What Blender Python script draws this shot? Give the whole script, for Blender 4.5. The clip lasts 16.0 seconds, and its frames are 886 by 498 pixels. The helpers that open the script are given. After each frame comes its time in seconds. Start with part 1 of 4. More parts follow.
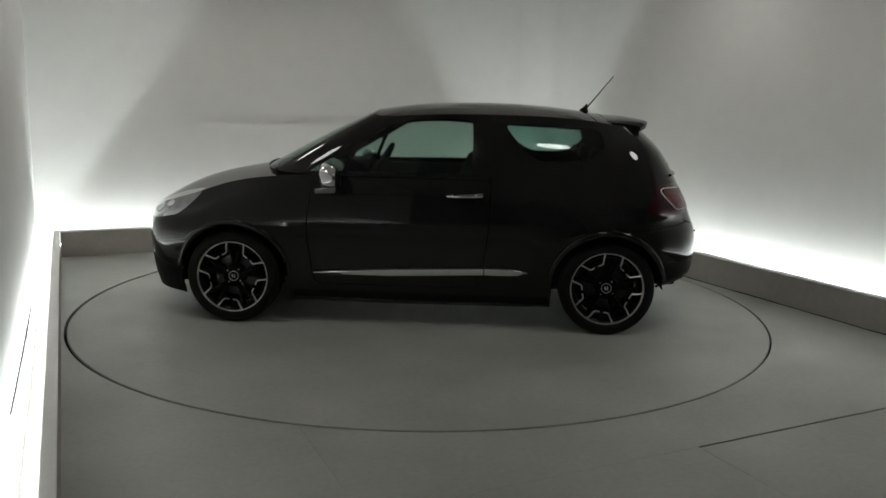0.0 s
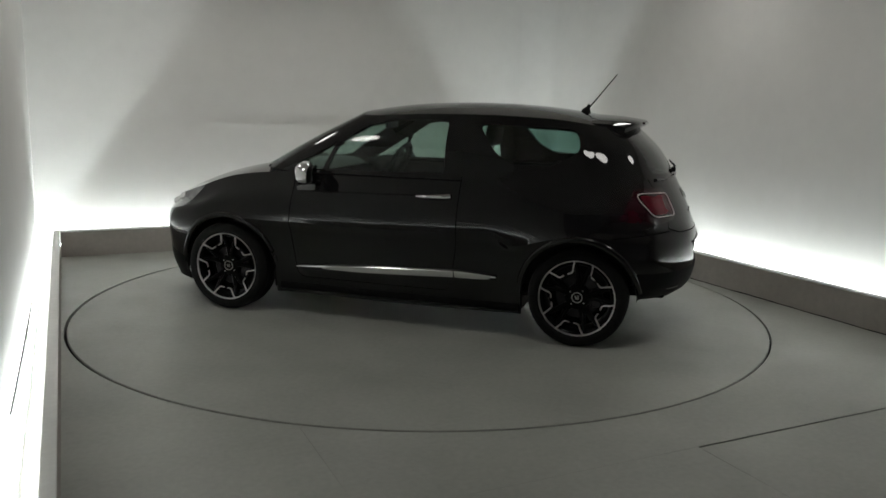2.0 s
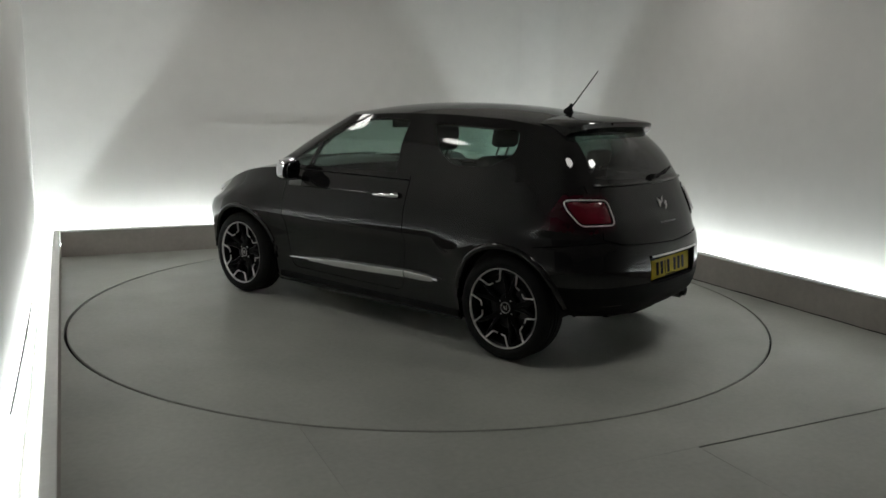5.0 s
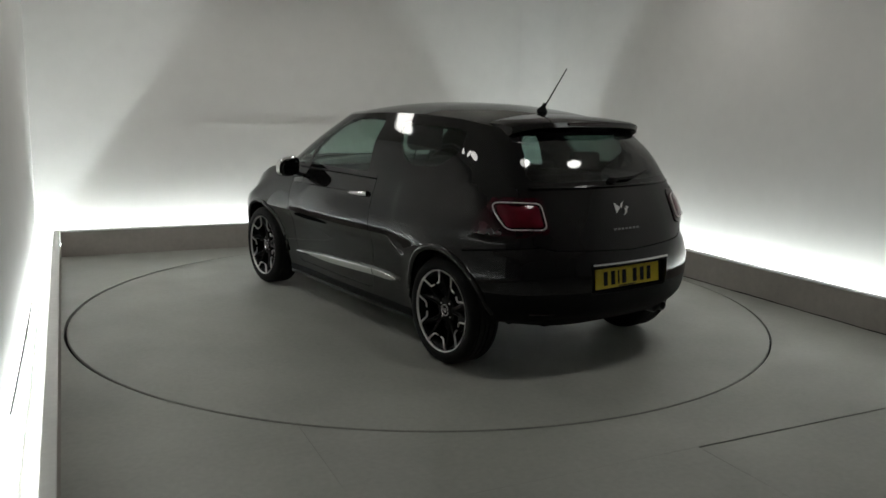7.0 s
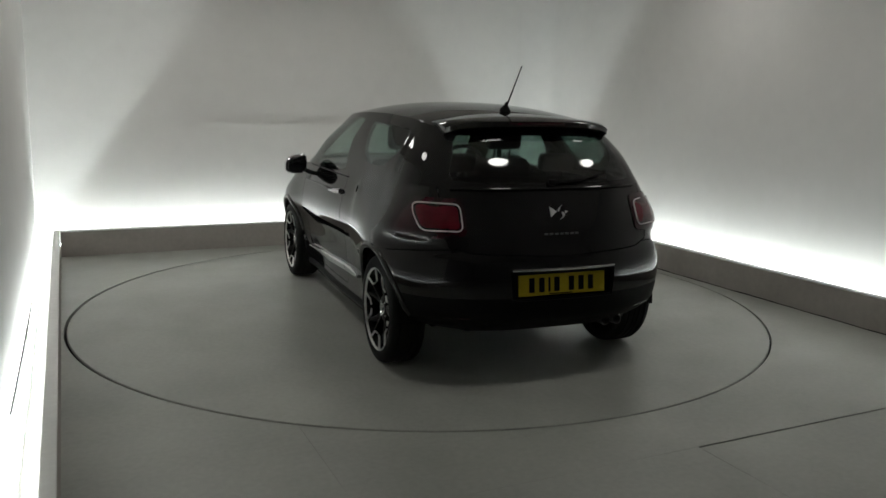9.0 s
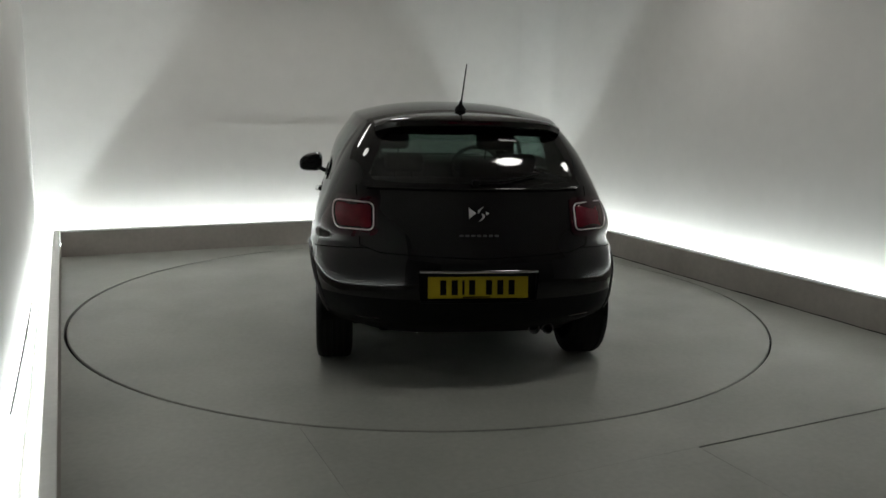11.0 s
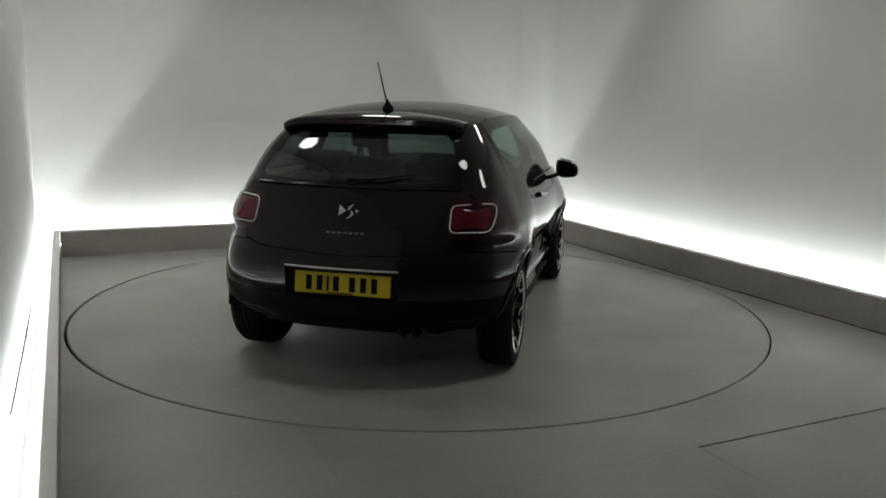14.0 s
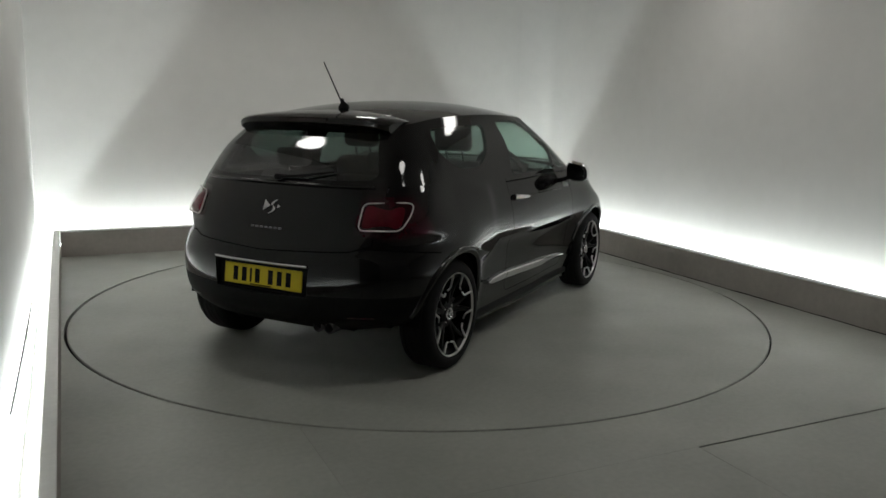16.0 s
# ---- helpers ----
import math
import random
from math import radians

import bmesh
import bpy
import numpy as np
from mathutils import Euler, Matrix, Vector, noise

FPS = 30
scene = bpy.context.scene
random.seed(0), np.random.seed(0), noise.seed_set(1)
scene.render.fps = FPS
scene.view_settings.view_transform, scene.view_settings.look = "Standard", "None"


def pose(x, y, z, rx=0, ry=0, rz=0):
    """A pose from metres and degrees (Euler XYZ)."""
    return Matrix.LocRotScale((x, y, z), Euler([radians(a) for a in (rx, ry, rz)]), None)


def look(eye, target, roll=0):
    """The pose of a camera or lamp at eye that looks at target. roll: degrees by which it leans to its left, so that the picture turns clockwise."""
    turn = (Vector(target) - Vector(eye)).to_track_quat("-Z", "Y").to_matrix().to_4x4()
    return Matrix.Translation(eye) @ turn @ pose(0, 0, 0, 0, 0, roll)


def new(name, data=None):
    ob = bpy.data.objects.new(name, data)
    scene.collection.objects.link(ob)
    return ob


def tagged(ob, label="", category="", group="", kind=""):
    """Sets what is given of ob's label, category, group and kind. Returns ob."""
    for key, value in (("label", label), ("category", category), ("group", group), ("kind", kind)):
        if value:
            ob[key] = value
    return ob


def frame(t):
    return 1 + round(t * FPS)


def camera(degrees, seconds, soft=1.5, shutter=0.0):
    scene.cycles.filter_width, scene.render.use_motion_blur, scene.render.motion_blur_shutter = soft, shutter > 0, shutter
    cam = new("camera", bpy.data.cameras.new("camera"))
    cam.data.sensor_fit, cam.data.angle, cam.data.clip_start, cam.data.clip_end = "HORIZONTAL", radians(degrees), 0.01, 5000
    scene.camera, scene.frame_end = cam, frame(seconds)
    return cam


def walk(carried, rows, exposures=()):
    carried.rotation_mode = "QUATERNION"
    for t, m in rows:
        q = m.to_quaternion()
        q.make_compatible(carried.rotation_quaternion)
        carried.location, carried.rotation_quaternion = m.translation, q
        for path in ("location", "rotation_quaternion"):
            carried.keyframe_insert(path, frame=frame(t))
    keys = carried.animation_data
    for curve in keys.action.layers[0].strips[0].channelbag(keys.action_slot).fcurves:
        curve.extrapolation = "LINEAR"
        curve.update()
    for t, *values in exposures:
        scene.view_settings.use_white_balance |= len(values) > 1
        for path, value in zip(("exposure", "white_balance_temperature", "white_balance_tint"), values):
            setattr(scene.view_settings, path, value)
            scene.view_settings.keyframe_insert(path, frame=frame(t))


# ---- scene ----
from mathutils.bvhtree import BVHTree

# ---------------------------------------------------------------- camera
cam = camera(57.93, 16.0, soft=1.55)
EYE = (-2.3787, -5.3679, 1.4665)
AIM = (EYE[0] + 0.42085, EYE[1] + 0.88939, EYE[2] - 0.17853)
STAND = look(EYE, AIM, 1.227)
walk(cam, [(0.0, STAND), (16.0, STAND)])
scene.view_settings.exposure = 0.0

# ---------------------------------------------------------------- plan, metres
X_LEFT, X_RIGHT, Y_BACK, Y_FRONT = -2.465, 2.545, 2.68, -7.6   # inner faces of the kerbs
KERB_H, KERB_W, TROUGH = 0.243, 0.05, 0.20
WALL_L, WALL_R, WALL_B = X_LEFT - KERB_W - 0.142, X_RIGHT + KERB_W + TROUGH, Y_BACK + KERB_W + TROUGH
CEIL = 2.9
DISC_R = 2.434
STRIP_GLOW = 85.0
LAMP_GLOW = 12.8
# the last spot is an extra lamp that lifts the back wall's brightness
LAMP_SPOTS = ((0.13, -2.4), (1.8, -2.35), (-1.9, -0.25), (1.9, -0.25), (-1.6, 1.5), (0.13, 1.5))


def heading(t):
    """Degrees by which the turntable has turned."""
    return 93.836 - 7.1465 * (t - 8.0) + 0.00774 * (t - 8.0) ** 2


# ---------------------------------------------------------------- world
world = bpy.data.worlds.new("world")
scene.world = world
world.use_nodes = True
world.node_tree.nodes["Background"].inputs[0].default_value = (0.05, 0.05, 0.05, 1)
world.node_tree.nodes["Background"].inputs[1].default_value = 0.1


# ---------------------------------------------------------------- materials
def material(name, colour, rough=0.5, metal=0.0, coat=0.0, grain=0.0, grain_scale=30.0, stain=0.0, stain_scale=1.5,
             bump=0.0, bump_scale=120.0, rough_vary=0.0, ior=1.5, spec=0.5):
    m = bpy.data.materials.new(name)
    m.use_nodes = True
    nt = m.node_tree
    b = nt.nodes["Principled BSDF"]
    b.inputs["Base Color"].default_value = (*colour, 1)
    b.inputs["Roughness"].default_value = rough
    b.inputs["Metallic"].default_value = metal
    b.inputs["IOR"].default_value = ior
    b.inputs["Specular IOR Level"].default_value = spec
    b.inputs["Coat Weight"].default_value = coat
    b.inputs["Coat Roughness"].default_value = 0.04
    co = nt.nodes.new("ShaderNodeTexCoord")

    def noise_at(scale, detail=6.0):
        n = nt.nodes.new("ShaderNodeTexNoise")
        n.inputs["Scale"].default_value, n.inputs["Detail"].default_value = scale, detail
        nt.links.new(co.outputs["Object"], n.inputs["Vector"])
        return n.outputs["Fac"]

    last = None
    for scale, amount in ((grain_scale, grain), (stain_scale, stain)):
        if not amount:
            continue
        ramp = nt.nodes.new("ShaderNodeMapRange")
        ramp.inputs[1].default_value, ramp.inputs[2].default_value = 0.3, 0.7
        ramp.inputs[3].default_value, ramp.inputs[4].default_value = 1 - amount, 1 + amount
        nt.links.new(noise_at(scale), ramp.inputs[0])
        mul = nt.nodes.new("ShaderNodeVectorMath")
        mul.operation = "SCALE"
        mul.inputs[0].default_value = colour
        if last:
            nt.links.new(last, mul.inputs[0])
        nt.links.new(ramp.outputs[0], mul.inputs["Scale"])
        last = mul.outputs[0]
    if last:
        nt.links.new(last, b.inputs["Base Color"])
    if rough_vary:
        ramp = nt.nodes.new("ShaderNodeMapRange")
        ramp.inputs[1].default_value, ramp.inputs[2].default_value = 0.3, 0.7
        ramp.inputs[3].default_value, ramp.inputs[4].default_value = rough - rough_vary, rough + rough_vary
        nt.links.new(noise_at(stain_scale * 1.7), ramp.inputs[0])
        nt.links.new(ramp.outputs[0], b.inputs["Roughness"])
    if bump:
        bp = nt.nodes.new("ShaderNodeBump")
        bp.inputs["Strength"].default_value, bp.inputs["Distance"].default_value = bump, 0.002
        nt.links.new(noise_at(bump_scale, 4.0), bp.inputs["Height"])
        nt.links.new(bp.outputs[0], b.inputs["Normal"])
    return m


def glowing(name, colour, strength):
    m = bpy.data.materials.new(name)
    m.use_nodes = True
    nt = m.node_tree
    nt.nodes.remove(nt.nodes["Principled BSDF"])
    e = nt.nodes.new("ShaderNodeEmission")
    e.inputs[0].default_value, e.inputs[1].default_value = (*colour, 1), strength
    nt.links.new(e.outputs[0], nt.nodes["Material Output"].inputs[0])
    return m


def glass(name, tint, gloss_least=0.07):
    m = bpy.data.materials.new(name)
    m.use_nodes = True
    nt = m.node_tree
    nt.nodes.remove(nt.nodes["Principled BSDF"])
    clear, gloss, mix, lw, power, ramp = (nt.nodes.new("ShaderNode" + k) for k in ("BsdfTransparent", "BsdfGlossy", "MixShader", "LayerWeight", "Math", "MapRange"))
    clear.inputs[0].default_value = (*tint, 1)
    gloss.inputs["Roughness"].default_value = 0.06
    lw.inputs[0].default_value = 0.5
    power.operation, power.inputs[1].default_value = "POWER", 5.0
    ramp.inputs[3].default_value = gloss_least
    nt.links.new(lw.outputs["Facing"], power.inputs[0])
    nt.links.new(power.outputs[0], ramp.inputs[0])
    nt.links.new(ramp.outputs[0], mix.inputs[0])
    nt.links.new(clear.outputs[0], mix.inputs[1])
    nt.links.new(gloss.outputs[0], mix.inputs[2])
    nt.links.new(mix.outputs[0], nt.nodes["Material Output"].inputs[0])
    return m


M_WALL = material("wall_paint", (0.74, 0.73, 0.71), 0.75, grain=0.015, grain_scale=8, stain=0.03, stain_scale=0.9, bump=0.15, bump_scale=90)
# grey for the unseen end of the room, tuned for the car's reflections
M_UNSEEN_GREY = material("unseen_grey", (0.24, 0.24, 0.245), 0.9, grain=0.15, stain=0.1)
M_CEIL = material("ceiling_paint", (0.24, 0.215, 0.195), 0.85, stain=0.06, bump=0.1)
M_FLOOR = material("floor_paint", (0.388, 0.400, 0.366), 0.40, grain=0.055, grain_scale=34, stain=0.12, stain_scale=1.3, bump=0.08, bump_scale=160, rough_vary=0.09)
M_KERB = material("kerb_paint", (0.40, 0.372, 0.345), 0.55, grain=0.05, grain_scale=25, stain=0.09, stain_scale=2.5, bump=0.1)
M_LEDGE = material("ledge_white_paint", (0.78, 0.78, 0.76), 0.6, grain=0.03, stain=0.04, bump=0.1)
M_PIT = material("pit_dark", (0.015, 0.015, 0.015), 0.9, stain=0.2)
M_STRIP = glowing("strip_light", (0.91, 1.0, 1.0), STRIP_GLOW)
M_LAMP = glowing("lamp_light", (1.0, 0.98, 0.93), LAMP_GLOW)
M_LAMPRIM = material("lamp_rim", (0.7, 0.7, 0.7), 0.35, stain=0.03)
M_PAINT = material("black_paint", (0.008, 0.0078, 0.008), 0.4, coat=0.85, spec=0.0, stain=0.15, stain_scale=3)
M_PAINT.node_tree.nodes["Principled BSDF"].inputs["Coat Roughness"].default_value = 0.05
M_PLASTIC = material("black_plastic", (0.0075, 0.0075, 0.0075), 0.55, spec=0.07, grain=0.1, bump=0.15, bump_scale=400)
M_GLOSSBLACK = material("gloss_black", (0.004, 0.004, 0.004), 0.3, spec=0.06, coat=0.05, stain=0.1)
M_RUBBER = material("tyre_rubber", (0.009, 0.009, 0.009), 0.75, spec=0.2, grain=0.15, bump=0.2, bump_scale=300)
M_CHROME = material("chrome", (0.78, 0.78, 0.80), 0.09, metal=1.0, stain=0.03)
M_SATIN = material("satin_metal", (0.76, 0.76, 0.77), 0.20, metal=1.0, stain=0.06)
M_ALLOY = material("polished_alloy", (0.64, 0.63, 0.62), 0.3, metal=0.85, stain=0.04)
M_GLASS = glass("clear_glass", (0.56, 0.69, 0.635))
M_TINT = glass("tinted_glass", (0.33, 0.45, 0.41))
M_REARTINT = glass("dark_tinted_glass", (0.18, 0.225, 0.21), 0.11)
M_REDLENS = material("red_lens", (0.105, 0.004, 0.012), 0.12, spec=0.3, coat=0.4, stain=0.2, stain_scale=12)
M_REDDARK = material("dark_red_lens", (0.03, 0.003, 0.007), 0.1, spec=0.3, coat=0.4, stain=0.2, stain_scale=12)
M_CLEARLENS = material("headlight_lens", (0.30, 0.31, 0.32), 0.15, metal=0.5, coat=1.0, stain=0.3, stain_scale=14)
M_PLATE = material("plate_yellow", (0.55, 0.42, 0.02), 0.6, spec=0.2, grain=0.03, stain=0.05, stain_scale=6)
M_INK = material("plate_ink", (0.005, 0.005, 0.005), 0.6, spec=0.1, stain=0.05)
M_FABRIC = material("seat_fabric", (0.022, 0.022, 0.024), 0.9, grain=0.2, grain_scale=80, bump=0.3, bump_scale=500)
M_LINING = material("cabin_lining", (0.02, 0.02, 0.021), 0.85, grain=0.15, grain_scale=60, stain=0.1)
M_HEADLINER = material("cabin_headliner", (0.10, 0.10, 0.10), 0.9, grain=0.1, stain=0.05)
M_BADGE = material("badge_metal", (0.62, 0.62, 0.62), 0.35, metal=0.4, stain=0.04)
M_DARKMIRROR = material("mirror_glass", (0.25, 0.26, 0.27), 0.03, metal=1.0, stain=0.03)
M_OUTLINE = material("light_outline", (0.72, 0.67, 0.68), 0.3, coat=0.5, stain=0.05)
M_EXHAUST = material("exhaust_metal", (0.16, 0.16, 0.16), 0.4, metal=0.9, stain=0.2, stain_scale=20)
M_FOOT = material("mirror_foot_metal", (0.17, 0.17, 0.17), 0.4, metal=0.5, stain=0.1, stain_scale=10)
M_STEEL = material("dark_steel", (0.045, 0.045, 0.047), 0.45, metal=0.9, stain=0.2, stain_scale=10)


# ---------------------------------------------------------------- mesh helpers
def put_mesh(name, bm, mat, parent=None, label="", smooth=False, sharp=40):
    me = bpy.data.meshes.new(name)
    bmesh.ops.recalc_face_normals(bm, faces=bm.faces[:])
    if smooth:
        lim = radians(sharp)
        for e in bm.edges:
            e.smooth = len(e.link_faces) == 2 and e.calc_face_angle(0) < lim
        for f in bm.faces:
            f.smooth = True
    bm.to_mesh(me)
    bm.free()
    me.materials.append(mat)
    ob = new(name, me)
    if parent:
        ob.parent = parent
    if label:
        tagged(ob, label)
    return ob


def part(name, bm, mat, parent, label="", smooth=False, sharp=40):
    return put_mesh(name, bm, mat, parent, label, smooth, sharp)


def box(bm, x0, x1, y0, y1, z0, z1, bevel=0.0, seg=2):
    r = bmesh.ops.create_cube(bm, size=1)
    vs = r["verts"]
    bmesh.ops.transform(bm, verts=vs, matrix=Matrix.Translation(((x0 + x1) / 2, (y0 + y1) / 2, (z0 + z1) / 2))
                        @ Matrix.Diagonal((x1 - x0, y1 - y0, z1 - z0, 1)))
    if bevel:
        es = {e for v in vs for e in v.link_edges}
        r = bmesh.ops.bevel(bm, geom=list(es), offset=bevel, segments=seg, affect="EDGES", profile=0.5)
        vs = r["verts"]
    return vs


def boxed(*a, **k):
    bm = bmesh.new()
    box(bm, *a, **k)
    return bm


def lathe(profile, n=48, axis="y"):
    """A turned body from (radius, along) pairs."""
    bm = bmesh.new()
    rings = []
    for r, a in profile:
        ring = []
        for i in range(n):
            t = 2 * math.pi * i / n
            c, s = r * math.cos(t), r * math.sin(t)
            ring.append(bm.verts.new((c, a, s) if axis == "y" else (c, s, a)))
        rings.append(ring)
    for p, q in zip(rings, rings[1:]):
        for i in range(n):
            bm.faces.new((p[i], p[(i + 1) % n], q[(i + 1) % n], q[i]))
    for ring, r in ((rings[0], profile[0][0]), (rings[-1], profile[-1][0])):
        if r > 1e-6 and r < 0.02:
            bm.faces.new(ring)
    bmesh.ops.remove_doubles(bm, verts=bm.verts[:], dist=1e-5)
    return bm


def tube(points, r=0.005, n=8, closed=False, flat=1.0, taper=1.0):
    """A round bar along a line of points; taper is the end's share of the radius."""
    bm = bmesh.new()
    pts = [Vector(p) for p in points]
    rings = []
    m = len(pts)
    for i, p in enumerate(pts):
        a = pts[(i - 1) % m] if closed or i else p
        b = pts[(i + 1) % m] if closed or i < m - 1 else p
        d = (b - a).normalized()
        up = Vector((0, 0, 1)) if abs(d.z) < 0.95 else Vector((1, 0, 0))
        s = d.cross(up).normalized()
        u = s.cross(d)
        k = r * (1 + (taper - 1) * i / max(1, m - 1))
        rings.append([bm.verts.new(p + s * k * math.cos(2 * math.pi * j / n) + u * k * flat * math.sin(2 * math.pi * j / n)) for j in range(n)])
    for i in range(m if closed else m - 1):
        p, q = rings[i], rings[(i + 1) % m]
        for j in range(n):
            bm.faces.new((p[j], p[(j + 1) % n], q[(j + 1) % n], q[j]))
    if not closed:
        bm.faces.new(rings[0]), bm.faces.new(rings[-1])
    return bm


def moved(bm, m):
    bmesh.ops.transform(bm, verts=bm.verts[:], matrix=m)
    return bm


def join(*bms):
    out = bmesh.new()
    for b in bms:
        me = bpy.data.meshes.new("join")
        b.to_mesh(me)
        b.free()
        out.from_mesh(me)
        bpy.data.meshes.remove(me)
    return out


def thicken(bm, d):
    """Give an open sheet a back and edges, d behind it."""
    bm.normal_update()
    bmesh.ops.solidify(bm, geom=bm.faces[:], thickness=d)
    return bm


# ---------------------------------------------------------------- room
def build_room():
    room_floor = tagged(new("floor", None), "grey painted showroom floor round a turntable", "floor", kind="structure")
    gap = 0.0007

    def flat(name, bm, depth=0.03):
        r = bmesh.ops.extrude_face_region(bm, geom=bm.faces[:])
        bmesh.ops.translate(bm, verts=[v for v in r["geom"] if isinstance(v, bmesh.types.BMVert)], vec=(0, 0, -depth))
        return part(name, bm, M_FLOOR, room_floor)

    # the panel round the turntable, split by two joints
    y0 = -2.85
    corners = [(X_LEFT, y0), (X_RIGHT - 0.007, y0), (X_RIGHT - 0.007, Y_BACK - 0.0012), (X_LEFT, Y_BACK - 0.0012)]
    angles = sorted([2 * math.pi * i / 180 for i in range(180)] + [math.atan2(y, x) % (2 * math.pi) for x, y in corners])

    right, back_edge = X_RIGHT - 0.007, Y_BACK - 0.0012

    def edge_of_pit(a):
        c, s = math.cos(a), math.sin(a)
        ks = [k for k in ((right / c) if c > 1e-9 else 1e9, (X_LEFT / c) if c < -1e-9 else 1e9,
                          (back_edge / s) if s > 1e-9 else 1e9, (y0 / s) if s < -1e-9 else 1e9)]
        return min(ks) * c, min(ks) * s

    bm = bmesh.new()
    inner = [bm.verts.new(((DISC_R + 0.0145) * math.cos(a) - 0.004, (DISC_R + 0.0145) * math.sin(a), 0)) for a in angles]
    outer = [bm.verts.new((*edge_of_pit(a), 0)) for a in angles]
    n = len(angles)
    for i in range(n):
        j = (i + 1) % n
        bm.faces.new((inner[i], outer[i], outer[j], inner[j]))
    for x in (-1.48,):
        for s in (-gap, gap):
            bmesh.ops.bisect_plane(bm, geom=[*[f for f in bm.faces if f.calc_center_median().y < 0], *bm.edges, *bm.verts], plane_co=(x + s, 0, 0), plane_no=(1, 0, 0))
        bmesh.ops.delete(bm, geom=[f for f in bm.faces if abs(f.calc_center_median().x - x) < gap and f.calc_center_median().y < 0], context="FACES")
    flat("floor_panel", bm)
    xs = [X_LEFT, -1.48, 0.08, 1.60, X_RIGHT]
    for ya, yb in ((y0 - 0.001, -5.0), (-5.005, Y_FRONT)):
        for a, b in zip(xs, xs[1:]):
            ya = -2.862 if a > 0 and ya > -4 else ya
            bm = bmesh.new()
            bm.faces.new([bm.verts.new(v) for v in ((a + gap, yb, 0), (b - gap, yb, 0), (b - gap, ya, 0), (a + gap, ya, 0))])
            flat("floor_panel", bm)
    part("subfloor", boxed(WALL_L - 0.1, WALL_R + 0.1, Y_FRONT - 0.1, WALL_B + 0.1, -0.10, -0.045), M_PIT, room_floor)

    # walls and ceiling
    def wall(name, *b):
        return tagged(put_mesh(name, boxed(*b), M_WALL), "white painted wall washed by hidden strip lights", "wall", kind="structure")
    wall("wall_west", WALL_L - 0.12, WALL_L, -3.9, WALL_B + 0.12, -0.05, CEIL)
    wall("wall_east", WALL_R, WALL_R + 0.12, Y_FRONT, WALL_B + 0.12, -0.05, CEIL)
    back = wall("wall_north", WALL_L, WALL_R, WALL_B, WALL_B + 0.12, -0.05, CEIL)
    # unseen grey end wall and side panel, added to set the car's reflections
    tagged(put_mesh("wall_south", boxed(WALL_L, WALL_R, Y_FRONT - 0.12, Y_FRONT, -0.05, CEIL), M_UNSEEN_GREY), "unseen grey end wall, toned for reflections in the car", "wall", kind="structure")
    tagged(put_mesh("unseen_panel_west", boxed(WALL_L - 0.12, WALL_L - 0.002, Y_FRONT, -3.9, -0.05, CEIL), M_UNSEEN_GREY), "unseen grey panel continuing a white wall, added for reflections", "curtain", kind="structure")
    part("wall_rail", boxed(-1.12, 1.25, WALL_B - 0.007, WALL_B - 0.001, 1.205, 1.23), M_WALL, back)
    part("wall_joint", boxed(-1.19, -1.184, WALL_B - 0.004, WALL_B - 0.0005, 0.1, 0.92), M_WALL, back)
    tagged(put_mesh("ceiling", boxed(WALL_L, WALL_R, Y_FRONT, WALL_B, CEIL, CEIL + 0.1), M_CEIL), "dark painted ceiling with round lamps", "ceiling", kind="structure")

    # kerbs with a light trough behind each
    def kerb(name, face, *b):
        k = tagged(new(name, None), "low grey painted kerb hiding a strip light", "kerb", kind="structure")
        x0, x1, ya, yb = b
        part("kerb_block", boxed(x0, x1, ya, yb, -0.03, KERB_H - 0.012, 0.004), M_KERB, k)
        part("kerb_top", boxed(x0 - 0.002, x1 + 0.002, ya - (0.002 if face == "n" else 0), yb, KERB_H - 0.012, KERB_H, 0.003), M_LEDGE, k, "white painted ledge board")
        return k
    kerb("kerb_west", "w", X_LEFT - KERB_W, X_LEFT, Y_FRONT, Y_BACK + KERB_W)
    east = kerb("kerb_east", "e", X_RIGHT, X_RIGHT + KERB_W, Y_FRONT, Y_BACK + KERB_W)
    # dark line along the foot of the kerb, uneven in width
    rng = random.Random(5)
    bm = bmesh.new()
    rows = []
    for i in range(61):
        y = -2.2 + 4.86 * i / 60
        w = 0.003 + 0.007 * rng.random()
        rows.append([bm.verts.new(v) for v in ((X_RIGHT - w, y, 0.0005), (X_RIGHT - 0.6 * w, y, 0.003), (X_RIGHT - 0.0005, y, 0.003 + 0.006 * rng.random()))])
    for p, q in zip(rows, rows[1:]):
        for k in range(2):
            bm.faces.new((p[k], p[k + 1], q[k + 1], q[k]))
    part("foot_line", bm, M_PIT, east, "dark ragged line at the foot of the kerb", smooth=True)
    kerb("kerb_north", "n", X_LEFT + 0.002, X_RIGHT - 0.002, Y_BACK, Y_BACK + KERB_W)

    def strip(x0, x1, ya, yb):
        s = tagged(new("strip_light", None), "long white strip light in the trough behind a kerb", "light", group="strip lights")
        part("housing", boxed(x0 - 0.006, x1 + 0.006, ya - 0.006, yb + 0.006, 0.066, 0.086, 0.002), M_LEDGE, s)
        part("diffuser", boxed(x0, x1, ya, yb, 0.086, 0.0945, 0.002), M_STRIP, s, "glowing white diffuser")
        return s
    left = strip(WALL_L + 0.028, WALL_L + 0.052, -3.7, WALL_B - 0.16)
    # a thin dark bar is added where a dark slit runs along the trough
    part("slit_bar", tube([(-2.604 + 0.0125 * y, y, 0.243) for y in (-2.0, -1.4, 0.0, 1.55)], 0.0042, 6), M_PIT, left, "thin dark bar for the slit along the trough")
